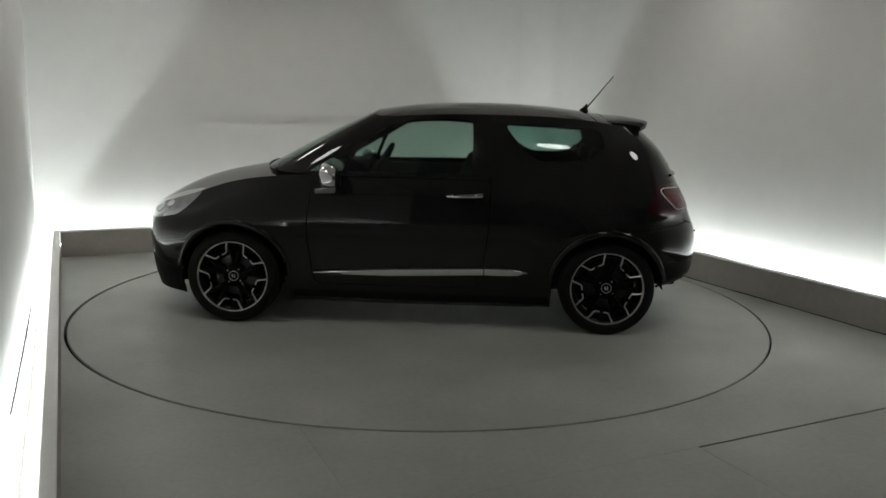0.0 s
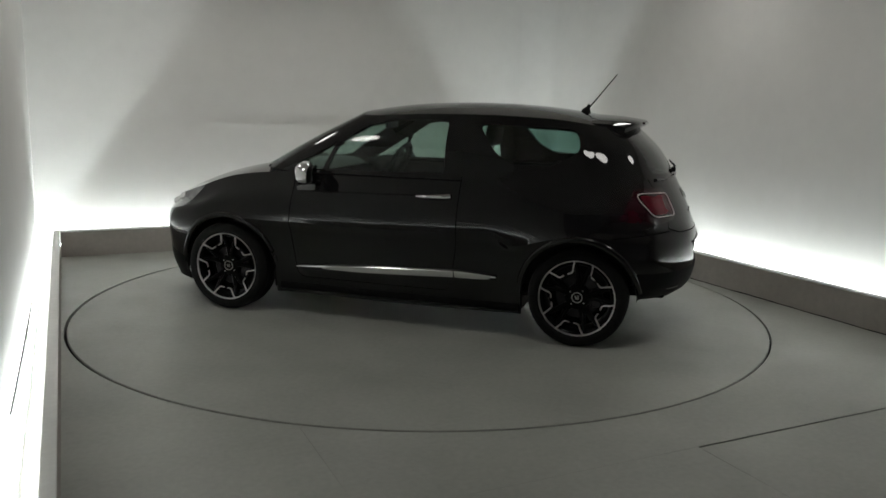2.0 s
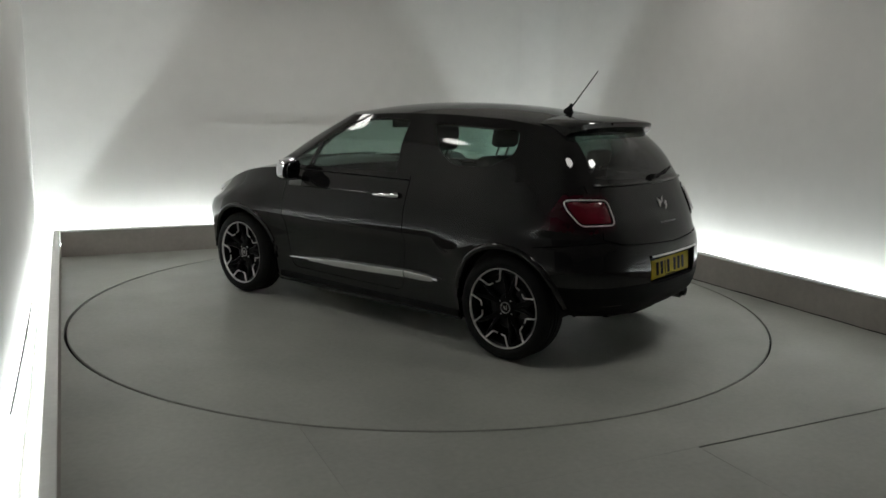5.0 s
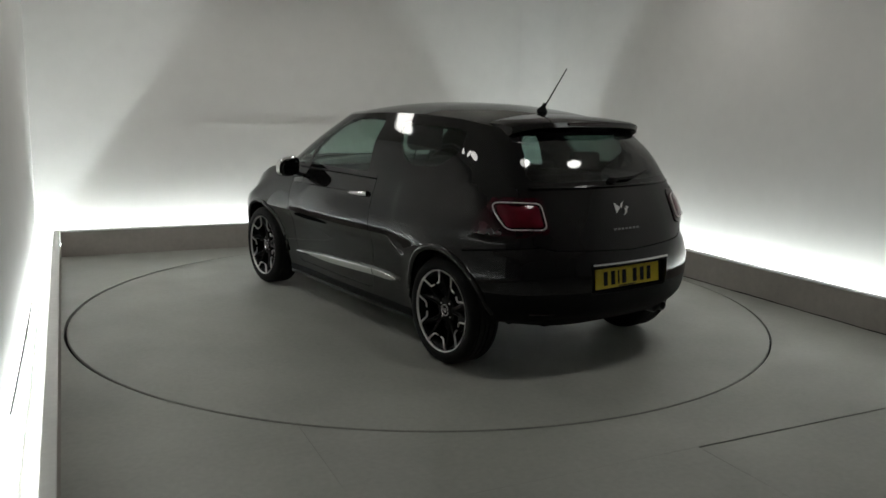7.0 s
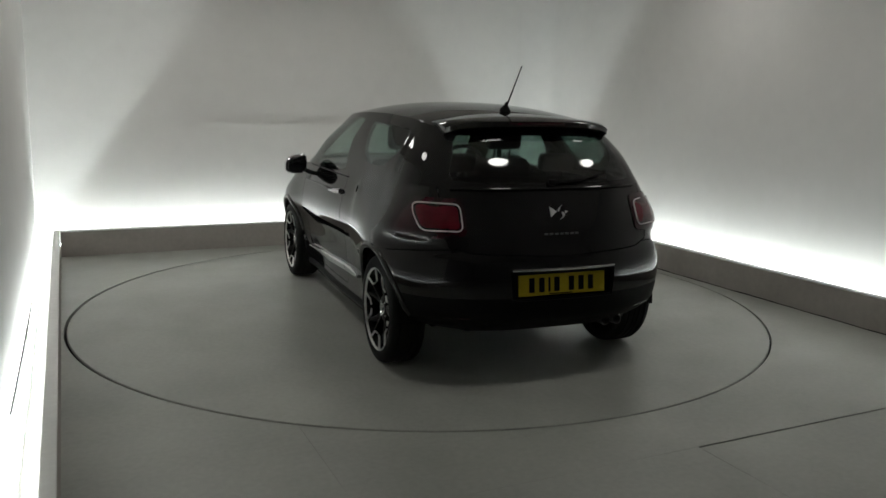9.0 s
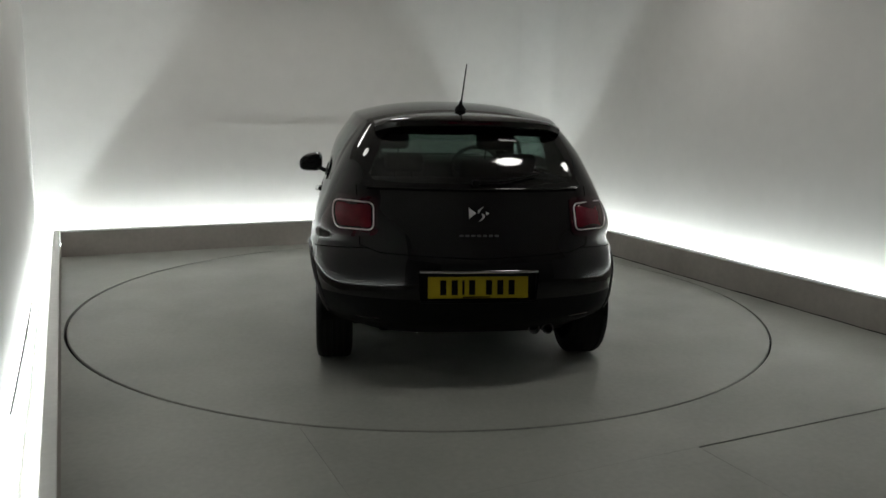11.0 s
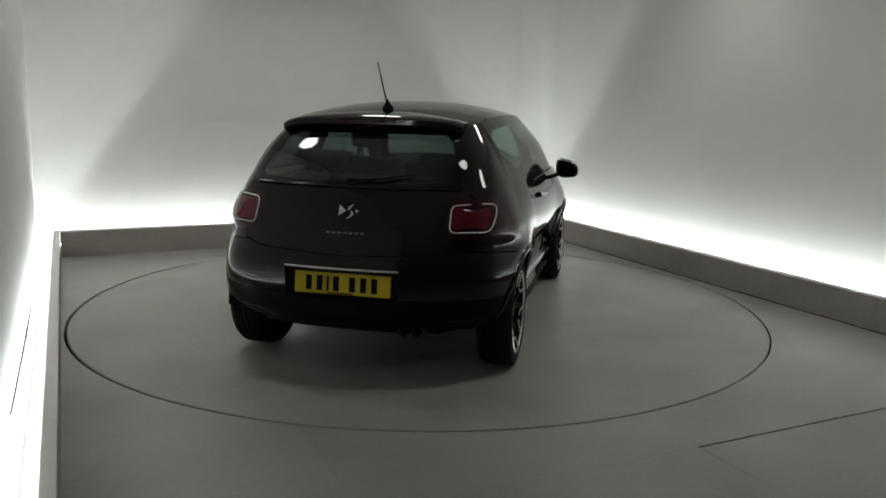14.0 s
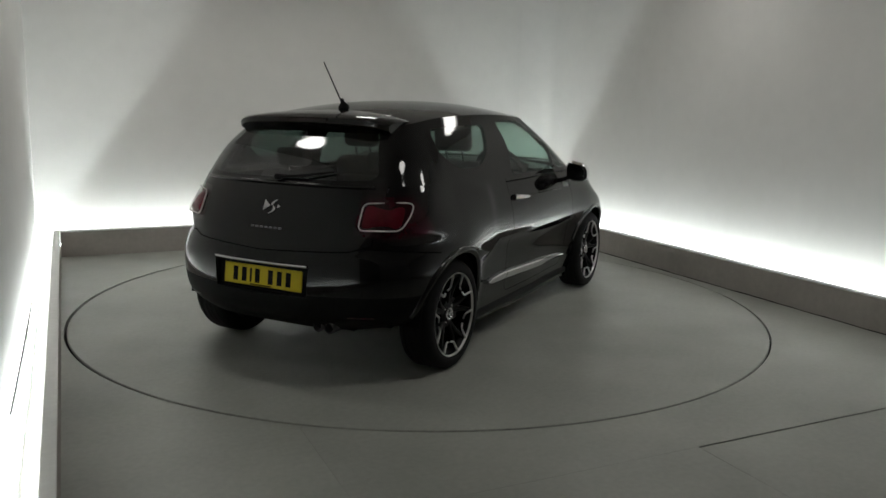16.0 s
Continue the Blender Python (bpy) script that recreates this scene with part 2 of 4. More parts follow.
    strip(WALL_R - 0.102, WALL_R - 0.078, -4.0, WALL_B - 0.16)
    strip(WALL_L + 0.14, WALL_R - 0.16, WALL_B - 0.102, WALL_B - 0.078)
    for n, x0, x1, ya, yb in (("trough", WALL_L, X_LEFT - KERB_W, Y_FRONT, WALL_B), ("trough", X_RIGHT + KERB_W, WALL_R, Y_FRONT, WALL_B), ("trough", X_LEFT - KERB_W, X_RIGHT + KERB_W, Y_BACK + KERB_W, WALL_B)):
        tagged(put_mesh(n, boxed(x0 + 0.001, x1 - 0.001, ya + 0.001, yb - 0.001, -0.044, 0.068), M_LEDGE), "white lined trough between kerb and wall", "trough", kind="structure")
    # rounded corner between the two far walls
    bm = bmesh.new()
    r = 0.30
    cols = []
    for k in range(13):
        t = 0.5 * math.pi * k / 12
        x, y = WALL_R - r + (r - 0.001) * math.cos(t), WALL_B - r + (r - 0.001) * math.sin(t)
        cols.append([bm.verts.new((x, y, zz)) for zz in (-0.04, CEIL - 0.002)])
    for p, q in zip(cols, cols[1:]):
        bm.faces.new((p[0], q[0], q[1], p[1]))
    tagged(put_mesh("wall_cove", bm, M_WALL, smooth=True), "rounded white corner between two walls", "wall", kind="structure")

    # round ceiling lamps; the last one is added to brighten the back wall
    for x, y in LAMP_SPOTS:
        lamp = tagged(new("ceiling_lamp", None), "round white lamp on the ceiling", "lamp", group="ceiling lamps")
        lamp.location = (x, y, CEIL)
        part("housing", lathe([(0.001, -0.002), (0.240, -0.002), (0.240, -0.05), (0.229, -0.06), (0.223, -0.055), (0.223, -0.03)], 32, "z"), M_LAMPRIM, lamp, smooth=True)
        part("diffuser", lathe([(0.0, -0.068), (0.08, -0.064), (0.165, -0.055), (0.221, -0.04)], 32, "z"), M_LAMP, lamp, "glowing round diffuser", smooth=True)


def build_turntable():
    t = tagged(new("turntable", None), "round grey turntable flush with the floor", "turntable")
    bm = lathe([(0.0, 0.0), (0.8, 0.0), (1.6, 0.0), (2.2, 0.0), (DISC_R - 0.004, 0.0), (DISC_R, -0.004), (DISC_R, -0.04), (0.0, -0.04)], 180, "z")
    part("deck", bm, M_FLOOR, t)
    # ring added in the gap, coloured dark to deepen its shade
    part("edge_ring", lathe([(DISC_R + 0.0005, -0.012), (DISC_R + 0.0035, -0.012), (DISC_R + 0.0035, -0.04), (DISC_R + 0.0005, -0.04), (DISC_R + 0.0005, -0.012)], 180, "z"), M_PIT, t, "dark ring in the gap round the turntable")
    return t


build_room()
turntable = build_turntable()


# ---------------------------------------------------------------- car: x forward, y left, z up, origin midway between the axles
AXLE, HUB_Z, TYRE_R, ARCH_R = 1.232, 0.308, 0.308, 0.358


def spline(pts, per):
    """Points along a smooth curve that is mirrored in y = 0 at both ends."""
    P = [Vector(p) for p in pts]
    flip = lambda v: Vector((v.x, -v.y, v.z))
    Q = [flip(P[1]), *P, flip(P[-2])]
    out = []
    for i in range(1, len(Q) - 2):
        a, b, c, d = Q[i - 1:i + 3]
        lab, lbc, lcd = ((b - a).length ** 0.5 + 1e-6, (c - b).length ** 0.5 + 1e-6, (d - c).length ** 0.5 + 1e-6)
        m1 = ((b - a) / lab - (c - a) / (lab + lbc) + (c - b) / lbc) * lbc
        m2 = ((c - b) / lbc - (d - b) / (lbc + lcd) + (d - c) / lcd) * lbc
        for k in range(per):
            s = k / per
            out.append((2 * s**3 - 3 * s**2 + 1) * b + (s**3 - 2 * s**2 + s) * m1 + (-2 * s**3 + 3 * s**2) * c + (s**3 - s**2) * m2)
    out.append(P[-1])
    return out


def across(rows, per):
    """Smooth surface rows between given rows."""
    R = [[2 * a - b for a, b in zip(rows[0], rows[1])], *rows, [2 * a - b for a, b in zip(rows[-1], rows[-2])]]
    out = []
    for i in range(1, len(R) - 2):
        for k in range(per):
            s = k / per
            row = []
            for a, b, c, d in zip(*R[i - 1:i + 3]):
                row.append(0.5 * (2 * b + (c - a) * s + (2 * a - 5 * b + 4 * c - d) * s**2 + (3 * b - a - 3 * c + d) * s**3))
            out.append(row)
    out.append(rows[-1])
    return out


def sheet(rows):
    bm = bmesh.new()
    V = [[bm.verts.new(p) for p in row] for row in rows]
    for p, q in zip(V, V[1:]):
        for i in range(len(p) - 1):
            bm.faces.new((p[i], p[i + 1], q[i + 1], q[i]))
    bmesh.ops.remove_doubles(bm, verts=bm.verts[:], dist=1e-4)
    bmesh.ops.dissolve_degenerate(bm, edges=bm.edges[:], dist=1e-5)
    return bm


def belt_line(xf, xr, yf, ym, yr, z, flare=0.0, step=0.0, corner=0.20):
    """One line round half of the body, nose to tail. z: heights at nose, front wheel, door, rear wheel and tail."""
    zf, z4, zm, z8, zr = z
    return [(xf, 0, zf), (xf - 0.045, 0.34, zf), (xf - 0.22, yf - 0.15, zf), (xf - 0.50, yf - 0.015, zf * 0.7 + z4 * 0.3),
            (1.20, (yf + ym) / 2 + flare, z4), (0.72, ym - 0.012, z4 * 0.25 + zm * 0.75), (0.05, ym, zm), (-0.55, ym - 0.002, zm * 0.8 + z8 * 0.2), (-0.70, ym - 0.001, zm * 0.7 + z8 * 0.3 - 0.1 * step),
            (-0.80, ym + 0.004, zm * 0.5 + z8 * 0.5 - step),
            (-1.16, (ym + yr) / 2 + 0.024 + flare, z8), (xr + 2.1 * corner, yr, z8 * 0.15 + zr * 0.85), (xr + corner, yr - 0.4 * corner - 0.04, zr), (xr + 0.045, 0.42, zr), (xr, 0, zr)]


# the lines that shape the body, sill to belt
LINES = [
    belt_line(1.965, -1.79, 0.775, 0.742, 0.715, (0.175, 0.15, 0.145, 0.17, 0.285)),
    belt_line(1.995, -1.885, 0.815, 0.765, 0.812, (0.31, 0.30, 0.29, 0.31, 0.36), 0.022),
    belt_line(2.01, -1.912, 0.82, 0.786, 0.836, (0.45, 0.46, 0.45, 0.46, 0.49), 0.028),
    belt_line(2.015, -1.91, 0.83, 0.803, 0.839, (0.55, 0.58, 0.585, 0.60, 0.60), 0.028, 0.038),
    belt_line(2.01, -1.893, 0.835, 0.843, 0.827, (0.60, 0.66, 0.655, 0.69, 0.68), 0.012, 0.065),
    belt_line(2.004, -1.868, 0.832, 0.8445, 0.816, (0.63, 0.71, 0.715, 0.745, 0.735), 0.006, 0.030),
    belt_line(1.985, -1.826, 0.82, 0.834, 0.804, (0.68, 0.80, 0.82, 0.84, 0.84), -0.006, 0.0, 0.165),
    belt_line(1.945, -1.760, 0.78, 0.801, 0.755, (0.735, 0.885, 0.94, 0.96, 0.975), -0.016, 0.0, 0.15),
]
BELT = [(1.89, 0, 0.765), (1.86, 0.34, 0.765), (1.755, 0.585, 0.775), (1.52, 0.695, 0.845), (1.20, 0.745, 0.945), (0.72, 0.764, 0.998),
        (0.05, 0.776, 1.005), (-0.55, 0.776, 1.018), (-0.70, 0.775, 1.023), (-0.82, 0.773, 1.027), (-1.12, 0.760, 1.035), (-1.425, 0.726, 1.04), (-1.592, 0.625, 1.04), (-1.690, 0.39, 1.04), (-1.724, 0, 1.04)]
GLASS_FOOT = [(1.10, 0, 1.035), (1.085, 0.34, 1.03), (1.03, 0.56, 1.02), (0.94, 0.685, 1.01), (0.84, 0.738, 1.003), *BELT[5:]]
RAIL = [(0.355, 0, 1.412), (0.35, 0.30, 1.407), (0.335, 0.46, 1.396), (0.30, 0.53, 1.384), (0.21, 0.570, 1.382), (0.05, 0.587, 1.39),
        (-0.25, 0.596, 1.402), (-0.55, 0.595, 1.403), (-0.70, 0.592, 1.401), (-0.82, 0.586, 1.396), (-1.05, 0.566, 1.382), (-1.27, 0.535, 1.352), (-1.38, 0.475, 1.336), (-1.45, 0.30, 1.336), (-1.47, 0, 1.336)]


ROOF_CURVE = np.polyfit((-1.47, -1.25, -1.0, -0.7, -0.4, -0.1, 0.15, 0.36), (1.350, 1.408, 1.449, 1.472, 1.481, 1.474, 1.450, 1.418), 4)
BONNET_CURVE = np.polyfit((0.7, 1.0, 1.3, 1.5, 1.7, 1.8, 1.89), (1.05, 1.036, 0.993, 0.945, 0.878, 0.834, 0.768), 4)


def ridge(x):
    """Height of the roof's middle line."""
    return float(np.polyval(ROOF_CURVE, x))


def bonnet_ridge(x):
    return float(np.polyval(BONNET_CURVE, x))


def inward(row, top, n, power=2.0):
    """Rows from an edge line to the middle line of the car."""
    out = []
    for k in range(n + 1):
        s = k / n
        out.append([Vector((p.x, p.y * (1 - s), p.z + (max(top(p.x), p.z) - p.z) * (1 - (1 - s) ** power))) for p in row])
    return out


def inside(poly, u, v):
    hit = False
    for (a, b), (c, d) in zip(poly, poly[1:] + poly[:1]):
        if (b > v) != (d > v) and u < (c - a) * (v - b) / (d - b) + a:
            hit = not hit
    return hit


def rounded(poly, r=0.04, n=4):
    """A polygon with its corners rounded."""
    out = []
    m = len(poly)
    for i in range(m):
        p, a, b = Vector(poly[i]), Vector(poly[i - 1]), Vector(poly[(i + 1) % m])
        ra = min(r, (a - p).length * 0.45)
        rb = min(r, (b - p).length * 0.45)
        s, e = p + (a - p).normalized() * ra, p + (b - p).normalized() * rb
        for k in range(n + 1):
            t = k / n
            q = (1 - t) ** 2 * s + 2 * t * (1 - t) * p + t * t * e
            out.append((q.x, q.y))
    return out


def grown(poly, d):
    """A polygon moved outwards by d."""
    area = sum(a[0] * b[1] - b[0] * a[1] for a, b in zip(poly, poly[1:] + poly[:1]))
    s = 1 if area > 0 else -1
    out = []
    m = len(poly)
    for i in range(m):
        p, a, b = Vector(poly[i]), Vector(poly[i - 1]), Vector(poly[(i + 1) % m])
        n1, n2 = (p - a).normalized(), (b - p).normalized()
        k = (Vector((n1.y, -n1.x)) + Vector((n2.y, -n2.x)))
        k = k.normalized() * d / max(0.5, k.length / 2) if k.length > 1e-6 else Vector((0, 0))
        out.append((p.x + s * k.x, p.y + s * k.y))
    return out


def score(bm, poly, axes, keep):
    """Cut the sheet along a polygon seen along one axis."""
    i, j = axes
    for p, q in zip(poly, poly[1:] + poly[:1]):
        lo = (min(p[0], q[0]) - 1e-4, min(p[1], q[1]) - 1e-4)
        hi = (max(p[0], q[0]) + 1e-4, max(p[1], q[1]) + 1e-4)
        fs = []
        for f in bm.faces:
            us, vs = [v.co[i] for v in f.verts], [v.co[j] for v in f.verts]
            if max(us) > lo[0] and min(us) < hi[0] and max(vs) > lo[1] and min(vs) < hi[1] and keep(f.calc_center_median()):
                fs.append(f)
        if not fs:
            continue
        no, co = [0, 0, 0], [0, 0, 0]
        no[i], no[j] = q[1] - p[1], p[0] - q[0]
        co[i], co[j] = p
        es = {e for f in fs for e in f.edges}
        vs = {v for f in fs for v in f.verts}
        bmesh.ops.bisect_plane(bm, geom=[*fs, *es, *vs], plane_co=co, plane_no=no, dist=1e-5)


def taken(bm, poly, axes, keep):
    """The part of the sheet inside the polygon, lifted out as its own mesh."""
    i, j = axes
    fs = [f for f in bm.faces if keep(f.calc_center_median()) and inside(poly, f.calc_center_median()[i], f.calc_center_median()[j])]
    return lifted(bm, fs)


def lifted(bm, fs):
    out, seen = bmesh.new(), {}
    for f in fs:
        vs = []
        for v in f.verts:
            if v not in seen:
                seen[v] = out.verts.new(v.co)
            vs.append(seen[v])
        try:
            out.faces.new(vs)
        except ValueError:
            pass
    bmesh.ops.delete(bm, geom=fs, context="FACES")
    return out


def mirrored(bm):
    """A copy flipped to the other side."""
    out = bm.copy()
    bmesh.ops.scale(out, vec=(1, -1, 1), verts=out.verts[:])
    bmesh.ops.reverse_faces(out, faces=out.faces[:])
    return out


def whole(bm):
    """Both halves in one sheet."""
    out = join(bm.copy(), mirrored(bm))
    bm.free()
    bmesh.ops.remove_doubles(out, verts=out.verts[:], dist=2e-4)
    return out


PER = 10
side_of = lambda c: c.y > 0.3
rear_of = lambda c: c.x < -1.35
DOOR = rounded([(0.70, 0.27), (0.74, 0.60), (0.69, 1.03), (-0.47, 1.05), (-0.45, 0.60), (-0.40, 0.27)], 0.06)
TAIL = rounded([(0.505, 0.985), (0.51, 0.80), (0.70, 0.775), (0.84, 0.80), (0.84, 0.99)], 0.03)
TAIL_RING = rounded([(0.530, 0.958), (0.533, 0.825), (0.725, 0.825), (0.742, 0.90), (0.730, 0.962)], 0.032, 5)
GATE = [(-0.1, 1.10), (0.62, 1.10), (0.60, 0.745), (0.50, 0.715), (-0.1, 0.69)]
LAMP = rounded([(2.03, 0.645), (1.80, 0.668), (1.62, 0.705), (1.54, 0.77), (1.45, 0.86), (1.46, 0.92), (1.85, 0.92), (2.03, 0.76)], 0.03)
LAMP_TOP = [(1.45, 0.80), (1.452, 0.66), (1.50, 0.61), (1.64, 0.52), (1.74, 0.50), (1.81, 0.47), (1.95, 0.47), (1.95, 0.80)]
SIDE_GLASS = rounded([(0.475, 1.02), (-0.345, 1.03), (-0.335, 1.36), (-0.15, 1.368), (0.05, 1.36), (0.22, 1.322), (0.40, 1.215)], 0.03)
QUARTER_GLASS = rounded([(0.75, 1.02), (0.505, 1.02), (0.43, 1.205)], 0.02)
REAR_SIDE_GLASS = rounded([(-0.535, 1.350), (-0.67, 1.17), (-0.79, 1.105), (-1.04, 1.105), (-1.20, 1.20), (-1.16, 1.325)], 0.05)


def wheel_arches(bm):
    for cx in (AXLE, -AXLE):
        reach = lambda v: math.hypot(v.co.x - cx, max(0.0, v.co.z - HUB_Z))
        near = [v for v in bm.verts if v.co.y > 0.45 and reach(v) < ARCH_R]
        near_set = set(near)
        gone = [f for f in bm.faces if all(v in near_set for v in f.verts)]
        bmesh.ops.delete(bm, geom=gone, context="FACES")
        for v in near:
            if v.is_valid:
                dx, dz = v.co.x - cx, v.co.z - HUB_Z
                if dz < 0:
                    v.co.x = cx + math.copysign(ARCH_R, dx)
                else:
                    k = ARCH_R / max(1e-6, math.hypot(dx, dz))
                    v.co.x, v.co.z = cx + dx * k, HUB_Z + dz * k
        loose = [v for v in bm.verts if not v.link_faces]
        bmesh.ops.delete(bm, geom=loose, context="VERTS")


def wheel(car, x, side, hub_turn):
    w = new("wheel", None)
    w.parent = car
    w.matrix_basis = pose(x, 0.732 * side, HUB_Z, 0, 0, 0 if side > 0 else 180)
    half = 0.098
    prof = [(0.225, -half), (0.262, -half - 0.003), (0.295, -half + 0.006), (0.3055, -half + 0.022), (TYRE_R, -0.062), (TYRE_R, -0.058), (0.3025, -0.057), (0.3025, -0.050), (TYRE_R, -0.049), (TYRE_R, -0.020), (0.3025, -0.019), (0.3025, -0.011), (TYRE_R, -0.010),
            (TYRE_R, 0.010), (0.3025, 0.011), (0.3025, 0.019), (TYRE_R, 0.020), (TYRE_R, 0.049), (0.3025, 0.050), (0.3025, 0.057), (TYRE_R, 0.058), (TYRE_R, 0.062),
            (0.3055, half - 0.022), (0.295, half - 0.006), (0.262, half + 0.003), (0.240, half), (0.232, half - 0.012)]
    part("tyre", lathe(prof, 64), M_RUBBER, w, "black low-profile tyre", smooth=True, sharp=60)
    rim = part("rim", lathe([(0.225, -0.09), (0.205, -0.07), (0.200, 0.04), (0.212, 0.075), (0.225, 0.086)], 64), M_GLOSSBLACK, w, "gloss black and polished alloy rim", smooth=True)
    part("lip", lathe([(0.228, 0.086), (0.231, 0.095), (0.2365, 0.097), (0.239, 0.091)], 64), M_ALLOY, rim, "polished rim lip", smooth=True)
    part("hub", lathe([(0.0, 0.058), (0.052, 0.056), (0.075, 0.048), (0.080, 0.02), (0.080, -0.02)], 32), M_GLOSSBLACK, rim, smooth=True)
    part("cap_ring", lathe([(0.026, 0.058), (0.029, 0.064), (0.034, 0.064), (0.036, 0.058)], 32), M_SATIN, rim, "satin metal ring of the centre cap", smooth=True)
    part("cap_mark", join(moved(boxed(-0.011, -0.003, 0.057, 0.062, -0.014, 0.014), Matrix()), moved(boxed(0.002, 0.012, 0.057, 0.062, -0.010, 0.012), pose(0, 0, 0, 0, 18, 0))), M_SATIN, rim)
    for i in range(5):
        a = hub_turn + 72 * i
        for s in (-1, 1):
            # one arm of a forked spoke, hub to rim
            arm = bmesh.new()
            span = 14.0 * s
            pts = []
            for k in range(7):
                t = k / 6
                r = 0.055 + t * 0.163
                ang = radians(a + span * (0.42 + 0.58 * t ** 1.3))
                y = 0.052 + 0.030 * t ** 1.5
                wd = 0.018 - 0.004 * t
                pts.append((r, ang, y, wd))
            rows = []
            for r, ang, y, wd in pts:
                c, sn = math.cos(ang), math.sin(ang)
                o = Vector((r * c, y, r * sn))
                tv = Vector((-sn, 0, c))
                rows.append([arm.verts.new(o + tv * wd * q + Vector((0, dy, 0))) for q, dy in ((-1, -0.035), (-0.9, -0.004), (-0.5, 0.003), (0.5, 0.003), (0.9, -0.004), (1, -0.035))])
            for p, q in zip(rows, rows[1:]):
                for k in range(5):
                    arm.faces.new((p[k], p[k + 1], q[k + 1], q[k]))
            part("spoke", arm, M_GLOSSBLACK, rim, smooth=True)
            # polished edge that hooks round at its inner end
            line = []
            for k in range(11):
                t = k / 10
                r = 0.228 - 0.068 * min(1.0, t / 0.72) - 0.003 * max(0.0, t - 0.72)
                ang = radians(a + s * (14.5 + 8.0 * t + 26.0 * max(0.0, t - 0.6) ** 1.15))
                line.append((r * math.cos(ang), 0.092 - 0.016 * t, r * math.sin(ang)))
            part("polished_edge", tube(line, 0.0068, 6, flat=0.9, taper=0.8), M_ALLOY, rim, "polished bright spoke edge")
    for i in range(4):
        t = radians(38 + 90 * i)
        part("lug_bolt", moved(lathe([(0.0, 0.009), (0.005, 0.008), (0.007, 0.004), (0.007, -0.01)], 12), pose(0.054 * math.cos(t), 0.050, 0.054 * math.sin(t))), M_SATIN, rim)
    # dark disc added to block light and keep the gaps between spokes dark
    part("dark_backing", lathe([(0.0, -0.03), (0.19, -0.03), (0.195, -0.034), (0.195, -0.04), (0.0, -0.04)], 40), M_PLASTIC, w)
    part("brake_disc", lathe([(0.0, 0.012), (0.135, 0.012), (0.14, 0.008), (0.14, -0.01), (0.0, -0.01)], 40), M_STEEL, w, "dull steel brake disc")
    part("brake_caliper", boxed(-0.15, -0.08, -0.03, 0.035, -0.06, 0.06, 0.012), M_STEEL, w)
    return w


def build_car():
    car = tagged(new("hatchback_car", None), "gloss black three-door hatchback with chrome trim on a turntable", "car")

    # ---- lower body
    lines = [spline(l, PER) for l in LINES]
    belt = spline(BELT, PER)
    low = across(lines[:5], 4)[:-1]
    high = across(lines[4:] + [belt], 5)
    bm = sheet(low + high)
    BODY_TREE = BVHTree.FromBMesh(bm)
    inner = whole(bm.copy())
    arch_cut = bm
    wheel_arches(arch_cut)
    front_of = lambda c: c.x > 1.4
    for poly, axes, keep in ((grown(DOOR, 0.0025), (0, 2), side_of), (grown(DOOR, -0.0025), (0, 2), side_of)):
        score(bm, poly, axes, keep)
    tail_keep = lambda c: c.x < -1.42 and c.y > 0.40
    bmesh.ops.bisect_plane(bm, geom=[*bm.faces, *bm.edges, *bm.verts], plane_co=(-1.50, 0, 0.9), plane_no=(1, 0, 0.35))
    score(bm, TAIL, (1, 2), tail_keep)
    score(bm, LAMP, (0, 2), front_of)
    tail_face = taken(bm, TAIL, (1, 2), lambda c: c.x + 1.50 + 0.35 * (c.z - 0.9) < 0)
    lamp_face = taken(bm, LAMP, (0, 2), front_of)
    # the headlight reaches up over the edge of the bonnet
    bonnet = sheet(inward(belt[:5 * PER + 4], bonnet_ridge, 10, 1.7))
    score(bonnet, LAMP_TOP, (0, 1), front_of)
    lamp_face = join(lamp_face, taken(bonnet, LAMP_TOP, (0, 1), front_of))
    bmesh.ops.remove_doubles(lamp_face, verts=lamp_face.verts[:], dist=1e-3)
    door = taken(bm, grown(DOOR, -0.0025), (0, 2), side_of)
    lifted(bm, [f for f in bm.faces if side_of(f.calc_center_median()) and inside(grown(DOOR, 0.0025), f.calc_center_median().x, f.calc_center_median().z)]).free()
    # tailgate and rear bumper are lifted out along their seams
    score(bm, grown(GATE, 0.0025), (1, 2), rear_of)
    score(bm, grown(GATE, -0.0025), (1, 2), rear_of)
    gate = taken(bm, grown(GATE, -0.0025), (1, 2), lambda c: c.x < -1.6)
    lifted(bm, [f for f in bm.faces if f.calc_center_median().x < -1.6 and inside(grown(GATE, 0.0025), f.calc_center_median().y, f.calc_center_median().z)]).free()
    for z in (0.715, 0.710):
        fs = [f for f in bm.faces if f.calc_center_median().x < -1.3]
        bmesh.ops.bisect_plane(bm, geom=[*fs, *{e for f in fs for e in f.edges}, *{v for f in fs for v in f.verts}], plane_co=(-1.6, 0, z), plane_no=(0.12, 0, 1))
    seam = lambda c, z: (c.z - z) + 0.12 * (c.x + 1.6)
    bumper_fs = [f for f in bm.faces if f.calc_center_median().x < -AXLE - 0.2 and seam(f.calc_center_median(), 0.710) < 0]
    bumper = lifted(bm, bumper_fs)
    lifted(bm, [f for f in bm.faces if f.calc_center_median().x < -AXLE - 0.2 and seam(f.calc_center_median(), 0.715) < 0]).free()
    RECESS = [(-0.1, 0.468), (0.30, 0.468), (0.312, 0.622), (-0.1, 0.622)]
    tail_end = lambda c: c.x < -1.7
    score(bumper, RECESS, (1, 2), tail_end)
    taken(bumper, RECESS, (1, 2), tail_end).free()
